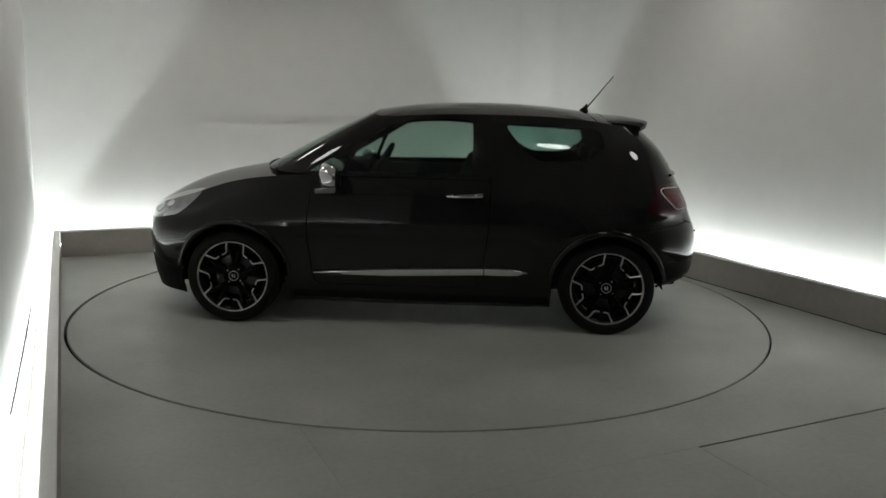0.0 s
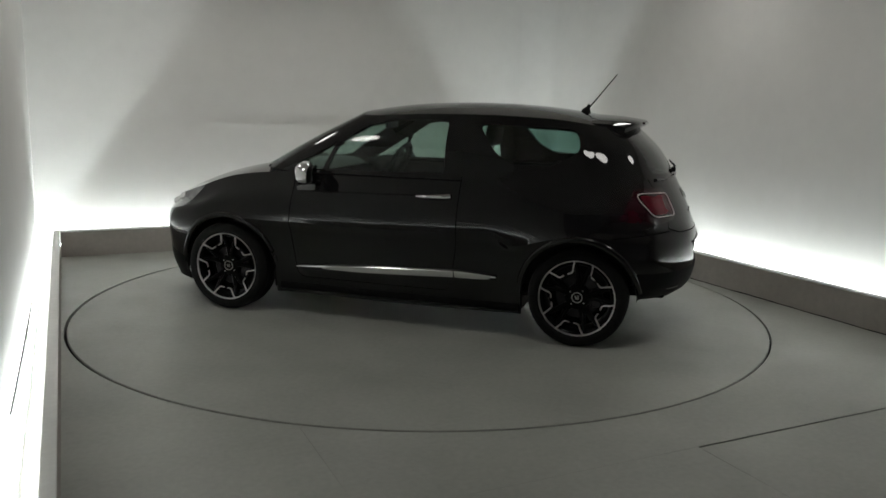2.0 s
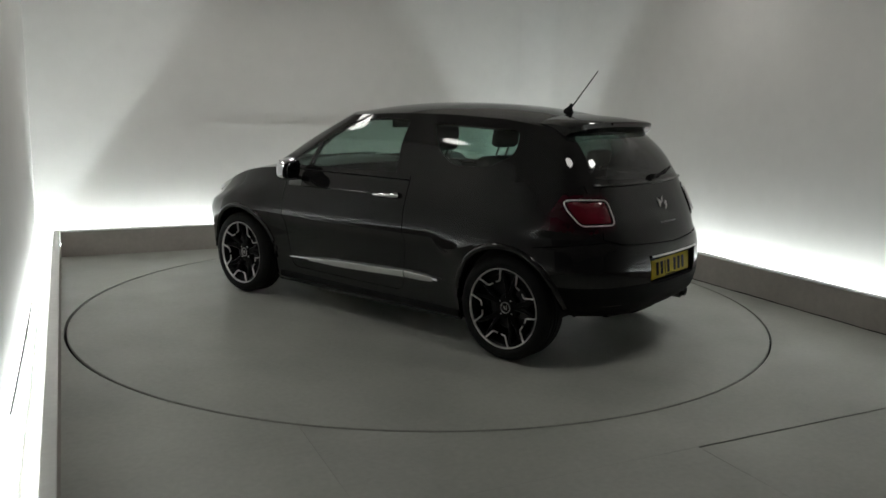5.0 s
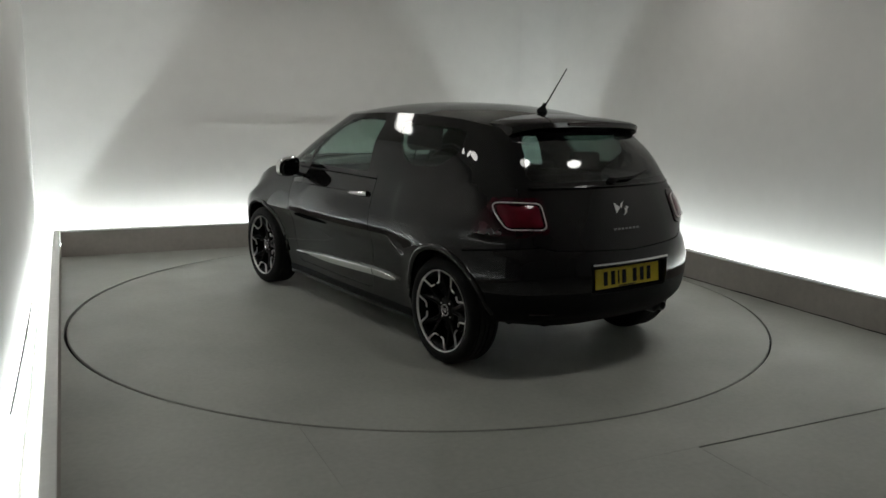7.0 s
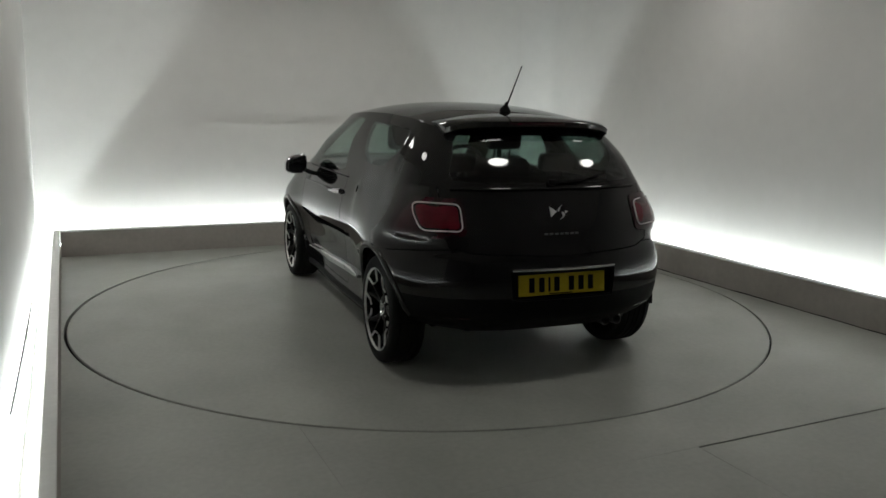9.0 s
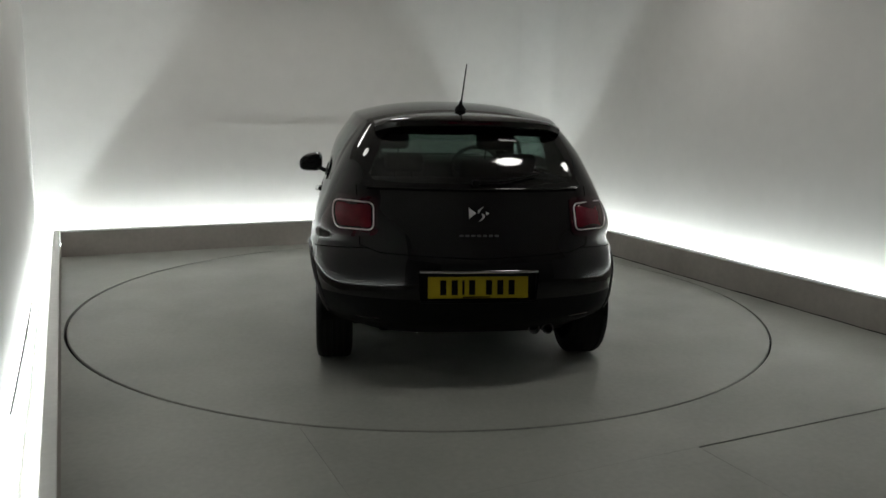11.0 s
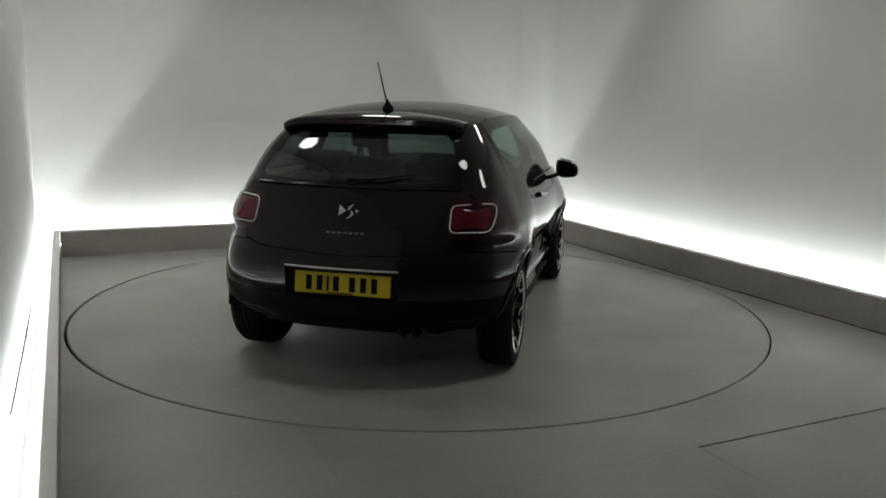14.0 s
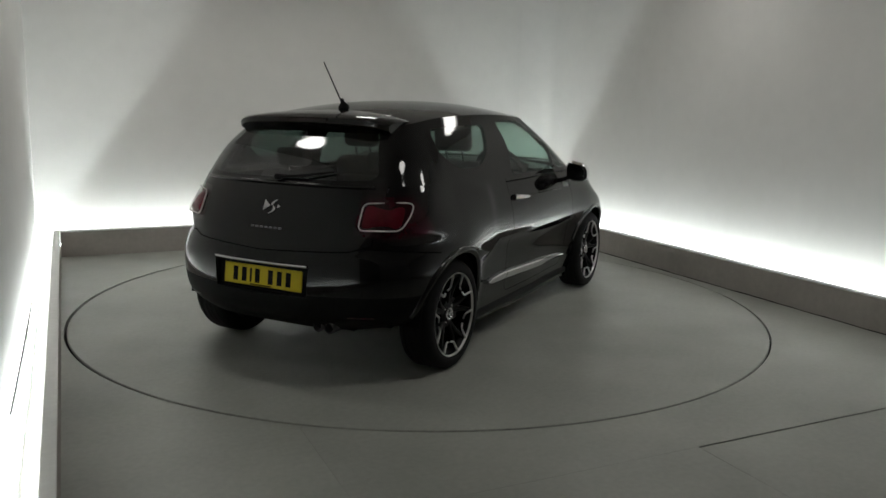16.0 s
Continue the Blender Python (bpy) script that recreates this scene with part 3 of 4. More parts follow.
    bmesh.ops.bisect_plane(bumper, geom=[*bumper.faces, *bumper.edges, *bumper.verts], plane_co=(-1.8, 0, 0.485), plane_no=(0, 0, 1))
    valance = lifted(bumper, [f for f in bumper.faces if f.calc_center_median().z < 0.485])
    front_fs = [f for f in bm.faces if f.calc_center_median().x > AXLE + 0.2 and f.calc_center_median().z < 0.60]
    front_bumper = lifted(bm, front_fs)
    bmesh.ops.bisect_plane(front_bumper, geom=[*front_bumper.faces, *front_bumper.edges, *front_bumper.verts], plane_co=(1.95, 0, 0.43), plane_no=(-0.25, 0, 1))
    chin = lifted(front_bumper, [f for f in front_bumper.faces if f.calc_center_median().z - 0.43 < 0.25 * (f.calc_center_median().x - 1.95)])
    part("front_valance", thicken(whole(chin), 0.010), M_PLASTIC, car, "matt black lower front bumper", smooth=True, sharp=30)

    part("body_shell", thicken(whole(bm), 0.010), M_PAINT, car, "gloss black painted body sides", smooth=True, sharp=13)
    for sgn in (1, -1):
        d = door.copy() if sgn > 0 else mirrored(door)
        dr = part("door", thicken(d, 0.012), M_PAINT, car, "gloss black painted door", smooth=True, sharp=13)
        build_door_trim(dr, sgn, BODY_TREE)
        tl = tail_face.copy() if sgn > 0 else mirrored(tail_face)
        bmesh.ops.inset_region(tl, faces=tl.faces[:], thickness=0.004, depth=0.006)
        lamp = part("tail_light", tl, M_REDDARK, car, "dark red tail light with a pale outline", smooth=True, sharp=35)
        build_tail_light(lamp, sgn, BODY_TREE)
        hl = lamp_face.copy() if sgn > 0 else mirrored(lamp_face)
        hl_ob = part("headlight", thicken(hl, 0.02), M_CLEARLENS, car, "clear headlight", smooth=True, sharp=35)
        for x, z, rx, rz in ((1.80, 0.722, 0.050, 0.026), (1.69, 0.765, 0.040, 0.024)):
            bowl = bmesh.new()
            bmesh.ops.create_uvsphere(bowl, u_segments=16, v_segments=10, radius=1.0)
            bmesh.ops.transform(bowl, verts=bowl.verts[:], matrix=Matrix.Translation(on_side(BODY_TREE, x, z, sgn, -0.006)) @ Matrix.Rotation(0.45, 4, "Y") @ Matrix.Diagonal((rx, 0.016, rz, 1)))
            part("reflector", bowl, M_CHROME, hl_ob, "bright bowl of the headlight", smooth=True)
    part("tailgate", thicken(whole(gate), 0.012), M_PAINT, car, "gloss black painted tailgate", smooth=True, sharp=30)
    part("rear_bumper", thicken(whole(bumper), 0.010), M_PAINT, car, "gloss black rear bumper", smooth=True, sharp=30)
    part("rear_valance", thicken(whole(valance), 0.010), M_PLASTIC, car, "matt black lower rear bumper", smooth=True, sharp=30)
    part("front_bumper", thicken(whole(front_bumper), 0.010), M_PAINT, car, "gloss black front bumper", smooth=True, sharp=30)
    for b in (door, tail_face, lamp_face):
        b.free()
    # dark inner shell behind the seams, open over the wheels
    gone = [f for f in inner.faces if min(math.hypot(f.calc_center_median().x - s * AXLE, f.calc_center_median().z - HUB_Z) for s in (1, -1)) < ARCH_R + 0.06 or f.calc_center_median().z > 1.0
            or (f.calc_center_median().x < -1.7 and abs(f.calc_center_median().y) < 0.36 and 0.42 < f.calc_center_median().z < 0.67)]
    bmesh.ops.delete(inner, geom=gone, context="FACES")
    bmesh.ops.scale(inner, vec=(0.985, 0.972, 1.0), verts=inner.verts[:])
    part("inner_shell", inner, M_PLASTIC, car, smooth=True)
    # floor pan and wheel housings
    pan = bmesh.new()
    box(pan, -0.86, 0.86, -0.72, 0.72, 0.155, 0.26, 0.02)
    box(pan, -1.74, -0.86, -0.50, 0.50, 0.28, 0.34, 0.02)
    box(pan, 0.86, 1.86, -0.50, 0.50, 0.20, 0.26, 0.02)
    part("floor_pan", pan, M_PLASTIC, car)
    for sx in (1, -1):
        for sy in (1, -1):
            bm2 = bmesh.new()
            ring = []
            for k in range(25):
                a = math.pi * k / 24
                p = (sx * AXLE + ARCH_R * math.cos(a), HUB_Z + ARCH_R * math.sin(a))
                ring.append([bm2.verts.new((p[0], sy * y, p[1])) for y in (0.50, 0.80)])
            for p, q in zip(ring, ring[1:]):
                bm2.faces.new((p[0], p[1], q[1], q[0]))
            bm2.faces.new([r[0] for r in ring])
            part("wheel_housing", bm2, M_PLASTIC, car, smooth=True)

    # ---- bonnet
    part("bonnet", thicken(whole(bonnet), 0.012), M_PAINT, car, "gloss black bonnet", smooth=True, sharp=30)

    # ---- greenhouse
    foot, rail = spline(GLASS_FOOT, PER), spline(RAIL, PER)
    mid = []
    for a, b in zip(foot, rail):
        m = (a + b) / 2
        out = Vector((m.x + 0.25, m.y, 0))
        bulge = 0.034 if -1.2 < m.x < 0.4 else 0.024 if m.x < 0 else 0.008
        mid.append(m + out.normalized() * bulge + Vector((0, 0, 0.008)))
    bm = sheet(across([foot, mid, rail], 9))
    HOUSE_TREE = BVHTree.FromBMesh(bm)
    side_keep = lambda c: c.y > 0.50
    for poly in (SIDE_GLASS, QUARTER_GLASS, REAR_SIDE_GLASS):
        score(bm, poly, (0, 2), side_keep)
    rear_keep = lambda c: c.x < -1.30
    REAR_GLASS = [(-0.1, 1.06), (0.36, 1.06), (0.53, 1.07), (0.55, 1.10), (0.475, 1.28), (0.44, 1.315), (-0.1, 1.32)]
    score(bm, REAR_GLASS, (1, 2), rear_keep)
    FRONT_GLASS = [(-0.1, 1.03), (0.58, 1.03), (0.645, 1.04), (0.505, 1.33), (0.46, 1.375), (0.30, 1.388), (-0.1, 1.39)]
    front_keep = lambda c: c.x > 0.15
    score(bm, FRONT_GLASS, (1, 2), front_keep)
    panes = []
    for name, poly, mat, label in (("door_window", SIDE_GLASS, M_GLASS, "clear greenish door window"), ("quarter_window", QUARTER_GLASS, M_GLASS, ""),
                                   ("rear_side_window", REAR_SIDE_GLASS, M_TINT, "dark tinted rear side window")):
        panes.append((name, taken(bm, poly, (0, 2), side_keep), mat, label))
    rear_glass = taken(bm, REAR_GLASS, (1, 2), rear_keep)
    front_glass = taken(bm, FRONT_GLASS, (1, 2), front_keep)
    for name, g, mat, label in panes:
        for sgn in (1, -1):
            b = g.copy() if sgn > 0 else mirrored(g)
            part(name, b, mat, car, label, smooth=True)
        g.free()
    part("rear_window", whole(rear_glass), M_REARTINT, car, "dark tinted rear window", smooth=True)
    part("windscreen", whole(front_glass), M_GLASS, car, "clear windscreen", smooth=True)
    part("pillar_frame", thicken(whole(bm), 0.022), M_PAINT, car, "gloss black window pillars and frames", smooth=True, sharp=30)
    bm = sheet(inward(rail, ridge, 12, 2.4))
    part("roof", thicken(whole(bm), 0.02), M_PAINT, car, "gloss black roof", smooth=True, sharp=30)
    build_car_details(car, BODY_TREE, HOUSE_TREE)
    for x in (AXLE, -AXLE):
        for s in (1, -1):
            wheel(car, x, s, 99 - 72 if x < 0 else 96)
    return car


def on_side(tree, x, z, sgn=1, lift=0.0):
    """The place on the body's side at x, z."""
    hit = tree.ray_cast(Vector((x, 2.0, z)), Vector((0, -1, 0)))
    p = hit[0] + Vector((0, lift, 0)) if hit[0] else Vector((x, 0.8, z))
    return Vector((p.x, p.y * sgn, p.z))


def on_tail(tree, y, z, lift=0.0):
    """The place on the tail at y, z."""
    hit = tree.ray_cast(Vector((-3.0, abs(y), z)), Vector((1, 0, 0)))
    p = hit[0] + Vector((-lift, 0, 0)) if hit[0] else Vector((-1.75, abs(y), z))
    return Vector((p.x, y, p.z))


def build_door_trim(door, sgn, tree):
    # handle with its cup
    pts = [on_side(tree, x, z, sgn, 0.028 if 0 < i < 5 else 0.006) for i, (x, z) in enumerate(zip(np.linspace(-0.185, -0.405, 6), np.linspace(0.882, 0.893, 6)))]
    part("door_handle", tube(pts, 0.011, 10, flat=0.9, taper=1.8), M_CHROME, door, "chrome door handle", smooth=True)
    pts = [on_side(tree, x, 0.993, sgn, 0.004) for x in np.linspace(0.62, -0.46, 24)]
    part("belt_strip", tube(pts, 0.0045, 6), M_PLASTIC, door, "thin black strip under the window")
    pts = [on_side(tree, x, 0.874 + 0.012 * (0.64 - x) / 0.82, sgn, 0.0005) for x in np.linspace(0.64, -0.18, 20)]
    part("crease", tube(pts, 0.0045, 8), M_PAINT, door, smooth=True)
    # broad satin moulding low on the door
    rows = []
    bm = bmesh.new()
    xs = np.linspace(0.70, -0.43, 24)
    for i, x in enumerate(xs):
        t = i / 23
        hgt = 0.007 + 0.022 * min(1.0, 1.9 * t ** 0.8)
        zc = 0.345 + 0.045 * t
        rows.append([bm.verts.new(on_side(tree, x, zc + hgt * q, sgn, lift)) for q, lift in ((-1, -0.004), (-0.85, 0.014), (0.0, 0.024), (0.55, 0.022), (0.9, 0.012), (1, -0.004))])
    for p, q in zip(rows, rows[1:]):
        for k in range(5):
            bm.faces.new((p[k], p[k + 1], q[k + 1], q[k]))
    part("sill_moulding", bm, M_SATIN, door, "satin chrome side moulding", smooth=True)


def build_tail_light(lamp, sgn, tree):
    pts = [on_tail(tree, sgn * y, z, 0.016) for y, z in TAIL_RING]
    part("outline", tube(pts, 0.0040, 8, closed=True), M_OUTLINE, lamp, "pale outline of the light", smooth=True)
    bm = bmesh.new()
    small = grown(TAIL_RING, -0.012)
    cy, cz = sum(p[0] for p in small) / len(small), sum(p[1] for p in small) / len(small)
    rings = []
    for k, lift in ((1.0, 0.009), (0.75, 0.013), (0.4, 0.014)):
        rings.append([bm.verts.new(on_tail(tree, sgn * (cy + (y - cy) * k), cz + (z - cz) * k, lift)) for y, z in small])
    n = len(small)
    for p, q in zip(rings, rings[1:]):
        for i in range(n):
            bm.faces.new((p[i], p[(i + 1) % n], q[(i + 1) % n], q[i]))
    bm.faces.new(rings[-1])
    part("lens", bm, M_REDLENS, lamp, "deep red lens", smooth=True)


def build_mirror(car, sgn):
    m = new("door_mirror", None)
    m.parent = car
    m.location = (0.565, 0.914 * sgn, 0.998)
    bm = bmesh.new()
    bmesh.ops.create_uvsphere(bm, u_segments=28, v_segments=18, radius=1.0)
    for v in bm.verts:
        x, y, z = v.co
        k = lambda c, p: math.copysign(abs(c) ** p, c)
        taper = 1.0 - 0.22 * y
        v.co = (0.063 * k(x, 0.8) + 0.03 * (-y) , sgn * 0.090 * k(y, 0.7), 0.072 * k(z, 0.62) * taper + 0.012 * (-y))
    bmesh.ops.bisect_plane(bm, geom=[*bm.faces, *bm.edges, *bm.verts], plane_co=(-0.046, 0, 0), plane_no=(1, 0.12 * sgn, 0.05))
    cut = lambda c: (c.x + 0.046) + 0.12 * sgn * c.y + 0.05 * c.z
    back = [f for f in bm.faces if cut(f.calc_center_median()) < 0]
    rear = lifted(bm, back)
    part("mirror_cap", bm, M_CHROME, m, "chrome mirror cap", smooth=True)
    shell = part("mirror_housing", rear, M_PLASTIC, m, "matt black mirror housing", smooth=True)
    bm = bmesh.new()
    bmesh.ops.create_circle(bm, cap_ends=True, segments=28, radius=1.0)
    for v in bm.verts:
        x, y, z = v.co
        k = lambda c, p: math.copysign(abs(c) ** p, c)
        v.co = (-0.071 + 0.03 * (-x) * 0.6, sgn * 0.072 * k(x, 0.7), 0.058 * k(y, 0.62) * (1 - 0.2 * x) + 0.012 * (-x))
    part("mirror_glass", thicken(bm, 0.002), M_DARKMIRROR, m, "dark mirror glass")
    foot = boxed(-0.072, 0.072, -0.012, 0.012, -0.036, 0.036, 0.010, 3)
    part("mirror_foot", moved(foot, pose(0.045, -0.118 * sgn, -0.122, 8 * sgn, 8, 0)), M_FOOT, m, "dull satin mirror foot", smooth=True)
    part("mirror_stalk", tube([(-0.005, -0.07 * sgn, -0.045), (-0.005, -0.105 * sgn, -0.062), (0.0, -0.16 * sgn, -0.075)], 0.024, 10, flat=0.7), M_PLASTIC, m, smooth=True)


def build_spoiler(car):
    bm = bmesh.new()
    rows = []
    for i in range(25):
        y = -0.512 + 1.024 * i / 24
        q = abs(y) / 0.512
        drop = 0.012 * q ** 2 + 0.028 * q ** 8
        tip = -1.528 + 0.03 * q ** 2 + 0.06 * q ** 8
        lead = -1.20 - 0.02 * q
        zl = ridge(lead) - 0.050 * q ** 2.4
        zt = 1.386 - drop
        rows.append([bm.verts.new(v) for v in ((lead, y, zl - 0.012), (lead, y, zl + 0.002), ((lead + tip) / 2, y, (zl + zt) / 2 + 0.008), (tip + 0.02, y, zt + 0.003), (tip, y, zt - 0.006),
                                               (tip + 0.006, y, zt - 0.034), (tip + 0.03, y, zt - 0.046), (tip + 0.11, y, zt - 0.055), (tip + 0.19, y, zt - 0.070))])
    for p, q in zip(rows, rows[1:]):
        for k in range(9):
            bm.faces.new((p[k], p[(k + 1) % 9], q[(k + 1) % 9], q[k]))
    bm.faces.new(rows[0]), bm.faces.new(rows[-1])
    sp = part("spoiler", bm, M_PAINT, car, "gloss black roof spoiler", smooth=True, sharp=35)
    part("brake_light", boxed(-1.5315, -1.5200, -0.17, 0.17, 1.360, 1.374, 0.002), M_REDDARK, sp, "dark red high brake light")


def build_seat(car, y, x=0.0, scale=1.0):
    s = new("front_seat", None)
    s.parent = car
    s.location = (x, y, 0.26)
    part("cushion", boxed(-0.26, 0.26, -0.25, 0.25, 0.10, 0.27, 0.06, 3), M_FABRIC, s, smooth=True)
    back = boxed(-0.07, 0.07, -0.245, 0.245, 0.0, 0.62, 0.06, 3)
    for v in back.verts:
        v.co.y *= 1.0 - 0.22 * max(0, v.co.z - 0.3)
    part("backrest", moved(back, pose(-0.24, 0, 0.24, 0, -17, 0)), M_FABRIC, s, smooth=True)
    h = part("headrest", moved(boxed(-0.045, 0.045, -0.13, 0.13, -0.085, 0.085, 0.04, 3), pose(-0.455, 0, 0.985, 0, -8, 0)), M_FABRIC, s, smooth=True)
    for k in (-0.06, 0.06):
        part("headrest_post", tube([(-0.40, k, 0.80), (-0.45, k, 0.93)], 0.007, 8), M_STEEL, h)


def build_cabin(car):
    c = new("cabin", None)
    c.parent = car
    part("dashboard", moved(boxed(-0.20, 0.22, -0.68, 0.68, -0.16, 0.12, 0.07, 3), pose(0.72, 0, 0.88, 0, 8, 0)), M_LINING, c, "black moulded dashboard", smooth=True)
    part("binnacle", moved(boxed(-0.10, 0.10, -0.16, 0.16, -0.05, 0.06, 0.045, 3), pose(0.56, -0.36, 0.985, 0, 10, 0)), M_LINING, c, smooth=True)
    ring = []
    for k in range(36):
        a = 2 * math.pi * k / 36
        ring.append((0, 0.182 * math.cos(a), 0.182 * math.sin(a)))
    turn = pose(0.40, -0.36, 0.985, 0, -28, 0)
    wheel_ob = part("steering_wheel", moved(tube(ring, 0.016, 8, closed=True), turn), M_LINING, c, "black steering wheel", smooth=True)
    part("boss", moved(boxed(-0.03, 0.03, -0.075, 0.075, -0.06, 0.06, 0.025, 3), turn), M_LINING, wheel_ob, smooth=True)
    for a in (0, 180, 270):
        part("wheel_arm", moved(tube([(0, 0.05 * math.cos(radians(a)), 0.05 * math.sin(radians(a))), (0, 0.178 * math.cos(radians(a)), 0.178 * math.sin(radians(a)))], 0.015, 8), turn), M_SATIN, wheel_ob)
    part("steering_column", tube([(0.41, -0.36, 0.98), (0.68, -0.36, 0.84)], 0.035, 10), M_LINING, c)
    part("cabin_floor", boxed(-1.05, 0.95, -0.70, 0.70, 0.27, 0.30), M_LINING, c)
    part("tunnel", boxed(-0.75, 0.75, -0.11, 0.11, 0.30, 0.52, 0.04), M_LINING, c, smooth=True)
    for sgn in (1, -1):
        part("door_card", boxed(-0.44, 0.68, sgn * 0.745 - 0.012, sgn * 0.745 + 0.012, 0.32, 0.985, 0.01), M_LINING, c)
        part("side_panel", boxed(-1.45, -0.46, sgn * 0.70 - 0.012, sgn * 0.70 + 0.012, 0.34, 1.02, 0.01), M_LINING, c)
    part("rear_cushion", boxed(-1.05, -0.52, -0.60, 0.60, 0.40, 0.60, 0.06, 3), M_FABRIC, c, smooth=True)
    part("rear_backrest", moved(boxed(-0.07, 0.07, -0.60, 0.60, 0.0, 0.55, 0.06, 3), pose(-0.98, 0, 0.52, 0, -20, 0)), M_FABRIC, c, smooth=True)
    for y in (0.33, -0.33):
        h = part("rear_headrest", moved(boxed(-0.04, 0.04, -0.115, 0.115, -0.055, 0.055, 0.03, 3), pose(-1.175, y, 1.13, 0, -10, 0)), M_FABRIC, c, smooth=True)
        for k in (-0.05, 0.05):
            part("post", tube([(-1.15, y + k, 1.0), (-1.172, y + k, 1.10)], 0.006, 6), M_STEEL, h)
    part("parcel_shelf", boxed(-1.66, -1.20, -0.52, 0.52, 0.985, 1.005, 0.006), M_LINING, c)
    part("boot_floor", boxed(-1.72, -1.05, -0.50, 0.50, 0.34, 0.36), M_LINING, c)
    part("interior_mirror", boxed(0.30, 0.325, -0.11, 0.11, 1.285, 1.345, 0.012), M_LINING, c, "black interior mirror", smooth=True)
    part("mirror_arm", tube([(0.315, 0, 1.34), (0.36, 0, 1.395)], 0.012, 8), M_LINING, c)
    # headliner under the roof skin
    rail = spline(RAIL, PER)
    rows = [[Vector((p.x * 0.97 - 0.01, p.y * 0.95, p.z - 0.03)) for p in row] for row in inward(rail, ridge, 8, 2.4)]
    part("headliner", whole(sheet(rows)), M_HEADLINER, c, smooth=True)


def build_car_details(car, body, house):
    for sgn in (1, -1):
        build_mirror(car, sgn)
        # rear end of the side moulding, on the body behind the door
        bm = bmesh.new()
        rows = []
        for i, x in enumerate(np.linspace(-0.437, -0.715, 10)):
            t = i / 9
            hgt = 0.029 * (1 - 0.62 * t ** 3)
            zc = 0.391 - 0.004 * t
            rows.append([bm.verts.new(on_side(body, x, zc + hgt * q, sgn, lift)) for q, lift in ((-1, -0.004), (-0.85, 0.014), (0.0, 0.024), (0.55, 0.022), (0.9, 0.012), (1, -0.004))])
        for p, q in zip(rows, rows[1:]):
            for k in range(5):
                bm.faces.new((p[k], p[k + 1], q[k + 1], q[k]))
        bm.faces.new(rows[-1])
        part("rear_moulding", bm, M_SATIN, car, "satin chrome end of the side moulding", smooth=True)
        # sill below the doors
        pts = [on_side(body, x, 0.20, sgn, -0.008) for x in np.linspace(0.84, -0.86, 24)]
        part("sill", tube(pts, 0.022, 8, flat=1.4), M_PLASTIC, car, smooth=True)
        # lip round each wheel arch
        for x in (AXLE, -AXLE):
            arc = []
            for k in range(29):
                a = math.pi * (0.05 + 0.90 * k / 28)
                px, pz = x + (ARCH_R + 0.012) * math.cos(a), HUB_Z + (ARCH_R + 0.012) * math.sin(a)
                p = on_side(body, px, max(pz, 0.24), sgn, -0.009)
                arc.append((px, p.y, pz))
            part("arch_lip", tube(arc, 0.021, 12), M_PAINT, car, smooth=True)
        part("fog_lamp", moved(lathe([(0.0, 0.004), (0.035, 0.0), (0.045, -0.012), (0.05, -0.03)], 20, "z"), pose(1.868, 0.52 * sgn, 0.36, 0, 80, 0)), M_CLEARLENS, car, smooth=True)
    build_spoiler(car)
    # aerial
    ant = part("aerial", tube([(-1.135, 0, 1.455), (-1.315, 0, 1.685)], 0.0048, 8, taper=0.6), M_PLASTIC, car, "thin black roof aerial")
    part("aerial_foot", moved(lathe([(0.034, -0.02), (0.032, 0.004), (0.022, 0.016), (0.011, 0.032), (0.008, 0.05), (0.0, 0.052)], 20, "z"), pose(-1.12, 0, ridge(-1.12) + 0.005, 0, -20, 0)), M_PLASTIC, ant, smooth=True)
    # number plate in its recess
    rec = bmesh.new()
    for y0, y1, z0, z1, x0, x1 in ((-0.316, 0.316, 0.462, 0.628, -1.862, -1.850), (-0.316, -0.300, 0.462, 0.628, -1.884, -1.850), (0.300, 0.316, 0.462, 0.628, -1.884, -1.850),
                                   (-0.316, 0.316, 0.612, 0.628, -1.886, -1.850), (-0.316, 0.316, 0.462, 0.474, -1.886, -1.850)):
        box(rec, x0, x1, y0, y1, z0, z1)
    part("plate_recess", rec, M_PLASTIC, car)
    tilt = pose(-1.872, 0, 0.544, 0, 6, 0)
    plate = part("number_plate", moved(boxed(-0.003, 0.003, -0.26, 0.26, -0.0555, 0.0555, 0.002), tilt), M_PLATE, car, "yellow number plate")
    y = 0.205
    for i in range(7):
        w = 0.018 if i == 2 else 0.046
        inset = 0.003 if i == 2 else 0.007
        part("mark", moved(boxed(-0.0045, -0.0032, y - w + inset, y - inset, -0.038, 0.038), tilt), M_INK, plate)
        y -= w + (0.042 if i == 3 else 0.013)
    part("maker_mark", moved(boxed(-0.0045, -0.0032, -0.06, 0.08, -0.052, -0.046), tilt), M_INK, plate)
    pts = [(on_tail(body, yy, 0.632, 0.006)) for yy in np.linspace(-0.305, 0.305, 15)]
    part("chrome_strip", tube(pts, 0.0075, 8), M_CHROME, car, "chrome strip over the number plate", smooth=True)
    # badge as plain shapes, and a bar for the lettering below
    for pts in (((0.058, 0.950), (0.058, 0.886), (0.012, 0.918)),
                ((-0.035, 0.956), (-0.012, 0.944), (0.002, 0.930), (-0.003, 0.917), (-0.014, 0.930), (-0.020, 0.942)),
                ((-0.022, 0.914), (-0.036, 0.908), (-0.042, 0.895), (-0.028, 0.880), (0.002, 0.866), (-0.022, 0.884), (-0.026, 0.896)),
                ((-0.052, 0.926), (-0.052, 0.906), (-0.072, 0.916))):
        bm = bmesh.new()
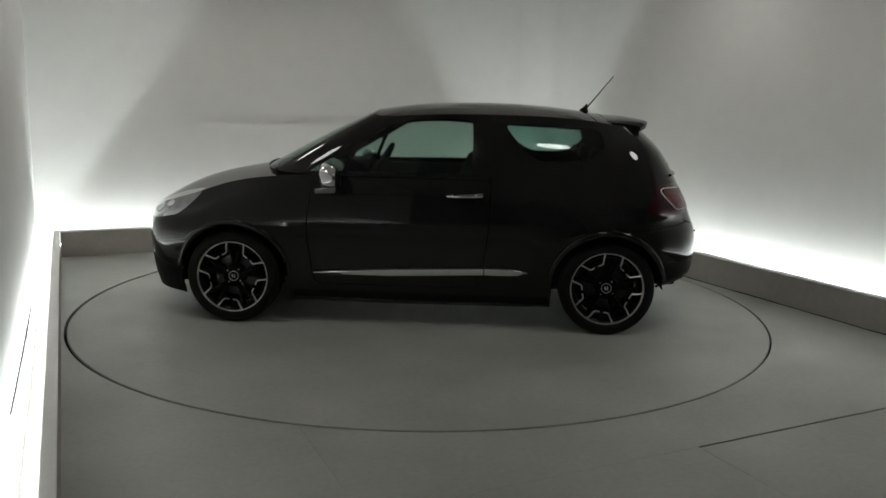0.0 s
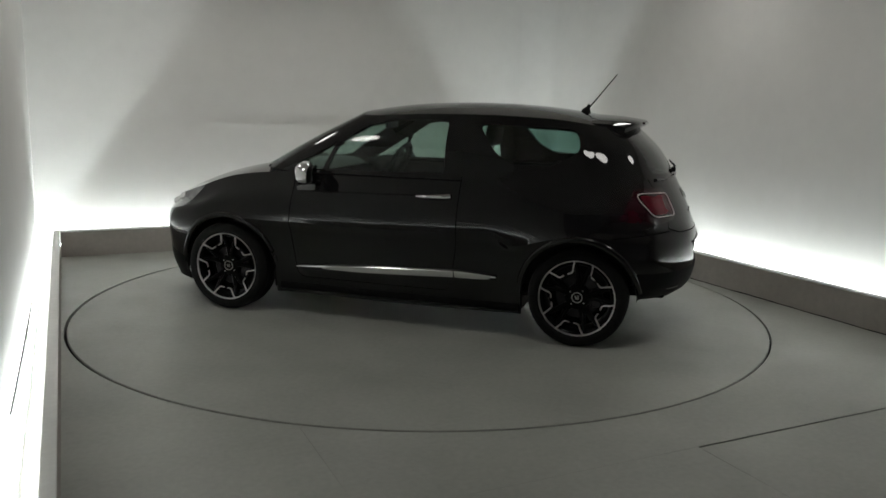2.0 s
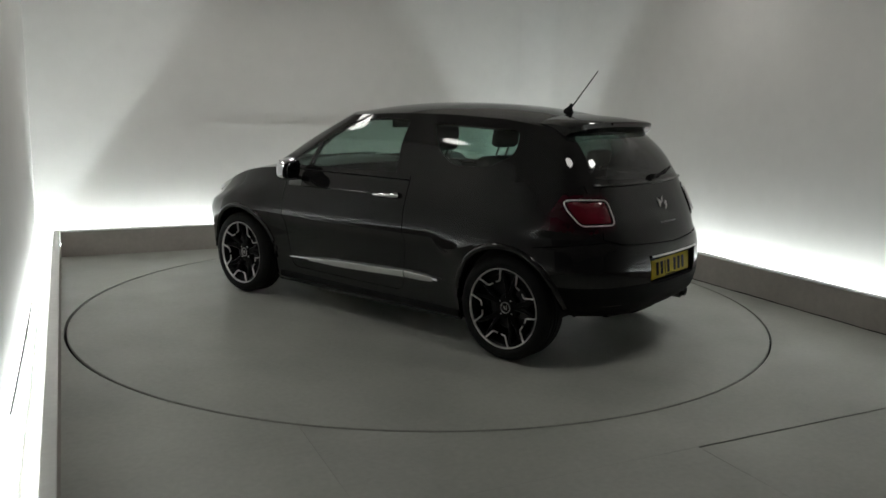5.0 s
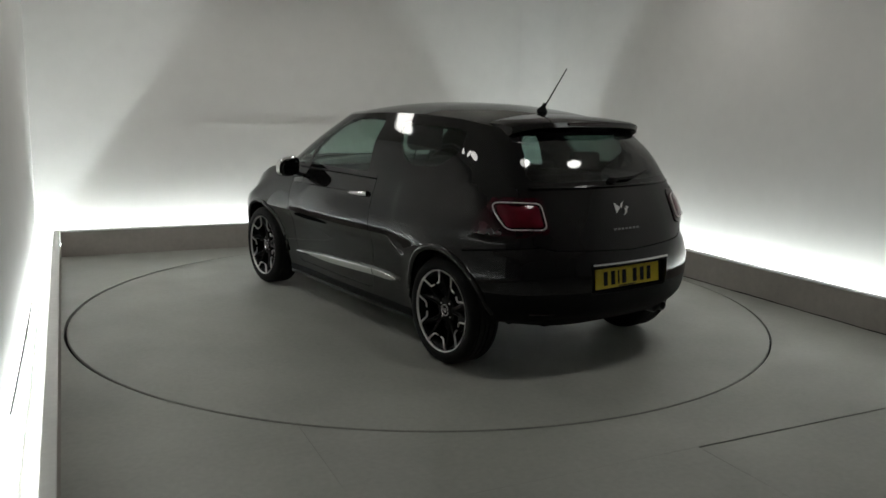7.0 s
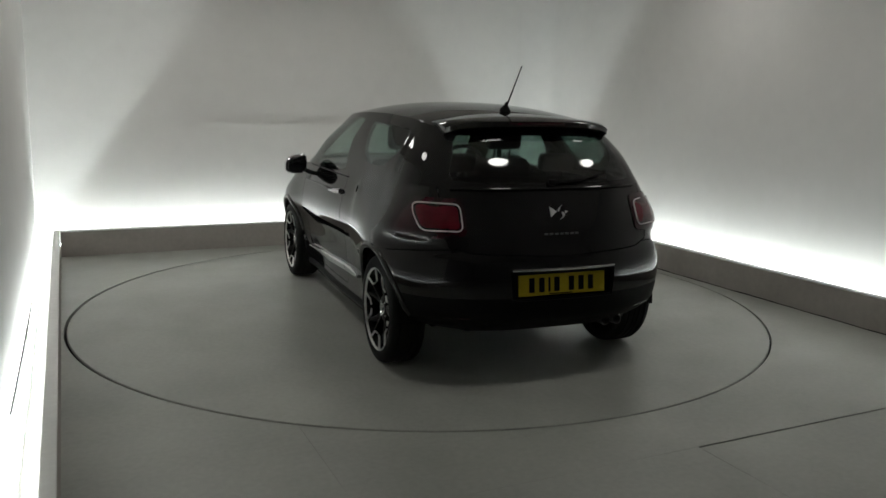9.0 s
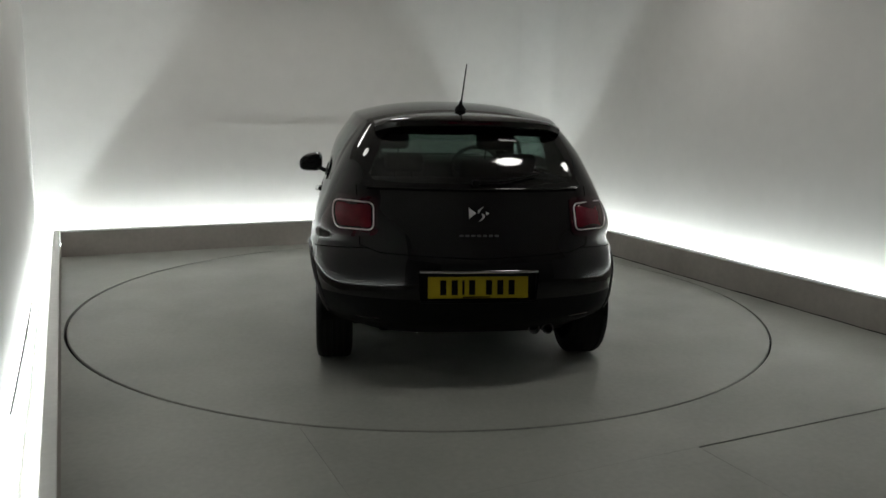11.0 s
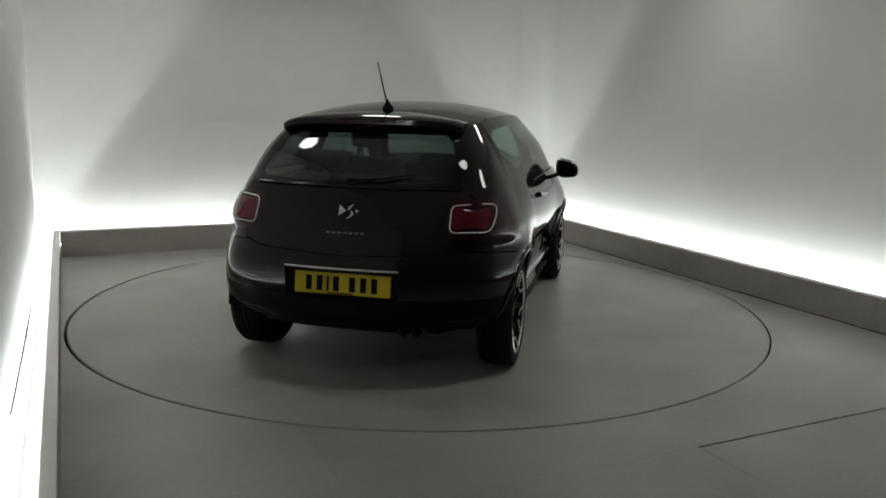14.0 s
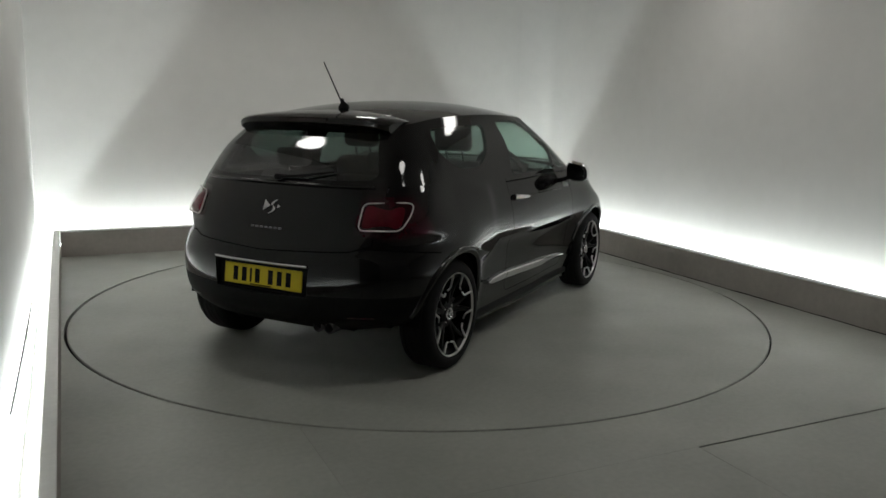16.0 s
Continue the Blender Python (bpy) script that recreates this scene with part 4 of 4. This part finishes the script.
        bm.faces.new([bm.verts.new(on_tail(body, 0.82 * yy - 0.002, 0.917 + 0.82 * (zz - 0.917), 0.007)) for yy, zz in pts])
        part("badge", thicken(bm, 0.006), M_BADGE, car, "bright metal badge")
    for k in range(7):
        yy = 0.099 - 0.0305 * k
        p = on_tail(body, yy - 0.010, 0.806, 0.002)
        part("badge_bar", boxed(p.x - 0.0015, p.x + 0.004, yy - 0.020, yy, 0.801, 0.811), M_FOOT, car)
    # ridge under the rear window
    pts = [on_tail(body, yy, 1.034, 0.004) for yy in np.linspace(-0.56, 0.56, 25)]
    part("window_ridge", tube(pts, 0.012, 10, flat=0.7), M_PAINT, car, smooth=True)
    # rear wiper
    hub = on_tail(house, 0.0, 1.065, 0.012)
    wiper = part("rear_wiper", tube([hub, on_tail(house, -0.16, 1.078, 0.03), on_tail(house, -0.33, 1.105, 0.02)], 0.010, 8, taper=0.5), M_PLASTIC, car, "black rear wiper")
    part("wiper_foot", moved(boxed(-0.020, 0.012, -0.020, 0.022, -0.016, 0.016, 0.007), Matrix.Translation(hub)), M_PLASTIC, wiper, smooth=True)
    for sgn in (1, -1):
        pts = [on_tail(body, sgn * yy, 0.375, -0.003) for yy in np.linspace(0.50, 0.62, 6)]
        part("rear_reflector", tube(pts, 0.006, 6, flat=0.8), M_REDDARK, car, "dark red reflector low on the bumper")
    # twin exhaust
    for yy in (-0.318, -0.392):
        part("exhaust_tip", moved(lathe([(0.026, 0.0), (0.030, 0.002), (0.030, 0.12), (0.0255, 0.12), (0.0255, 0.0)], 24), pose(-1.822, yy, 0.305, 0, 0, -90)), M_EXHAUST, car, "dull metal exhaust tip", smooth=True)
    # front intake, bar and wipers
    part("front_intake", moved(boxed(-0.02, 0.02, -0.28, 0.28, -0.09, 0.09, 0.015), pose(1.968, 0, 0.34)), M_PLASTIC, car)
    part("grille_bar", tube([(2.006 - 0.44 * yy * yy, yy, 0.575) for yy in np.linspace(-0.36, 0.36, 17)], 0.012, 8), M_CHROME, car, "chrome bar on the nose")
    for y0, y1 in ((0.05, 0.55), (-0.52, 0.0)):
        part("wiper", tube([(1.10, y0, 1.036), (1.06, (y0 + y1) / 2, 1.044), (1.02 - 0.25 * y1 * y1, y1, 1.044)], 0.007, 6), M_PLASTIC, car)
    part("cowl", tube([(1.13 - 0.42 * yy * yy, yy, 1.026 - 0.02 * abs(yy)) for yy in np.linspace(-0.64, 0.64, 17)], 0.022, 8, flat=0.6), M_PLASTIC, car, smooth=True)
    build_seat(car, 0.36, 0.07)
    build_seat(car, -0.36, 0.07)
    build_cabin(car)


car = build_car()


def motions():
    rows, deck = [], []
    ox, oy = -0.023, -0.075
    for k in range(33):
        t = k * 0.5
        a = radians(heading(t))
        rows.append((t, pose(ox * math.cos(a) - oy * math.sin(a), ox * math.sin(a) + oy * math.cos(a), 0, 0, 0, heading(t))))
        deck.append((t, pose(0, 0, 0, 0, 0, heading(t))))
    walk(car, rows)
    walk(turntable, deck)


motions()
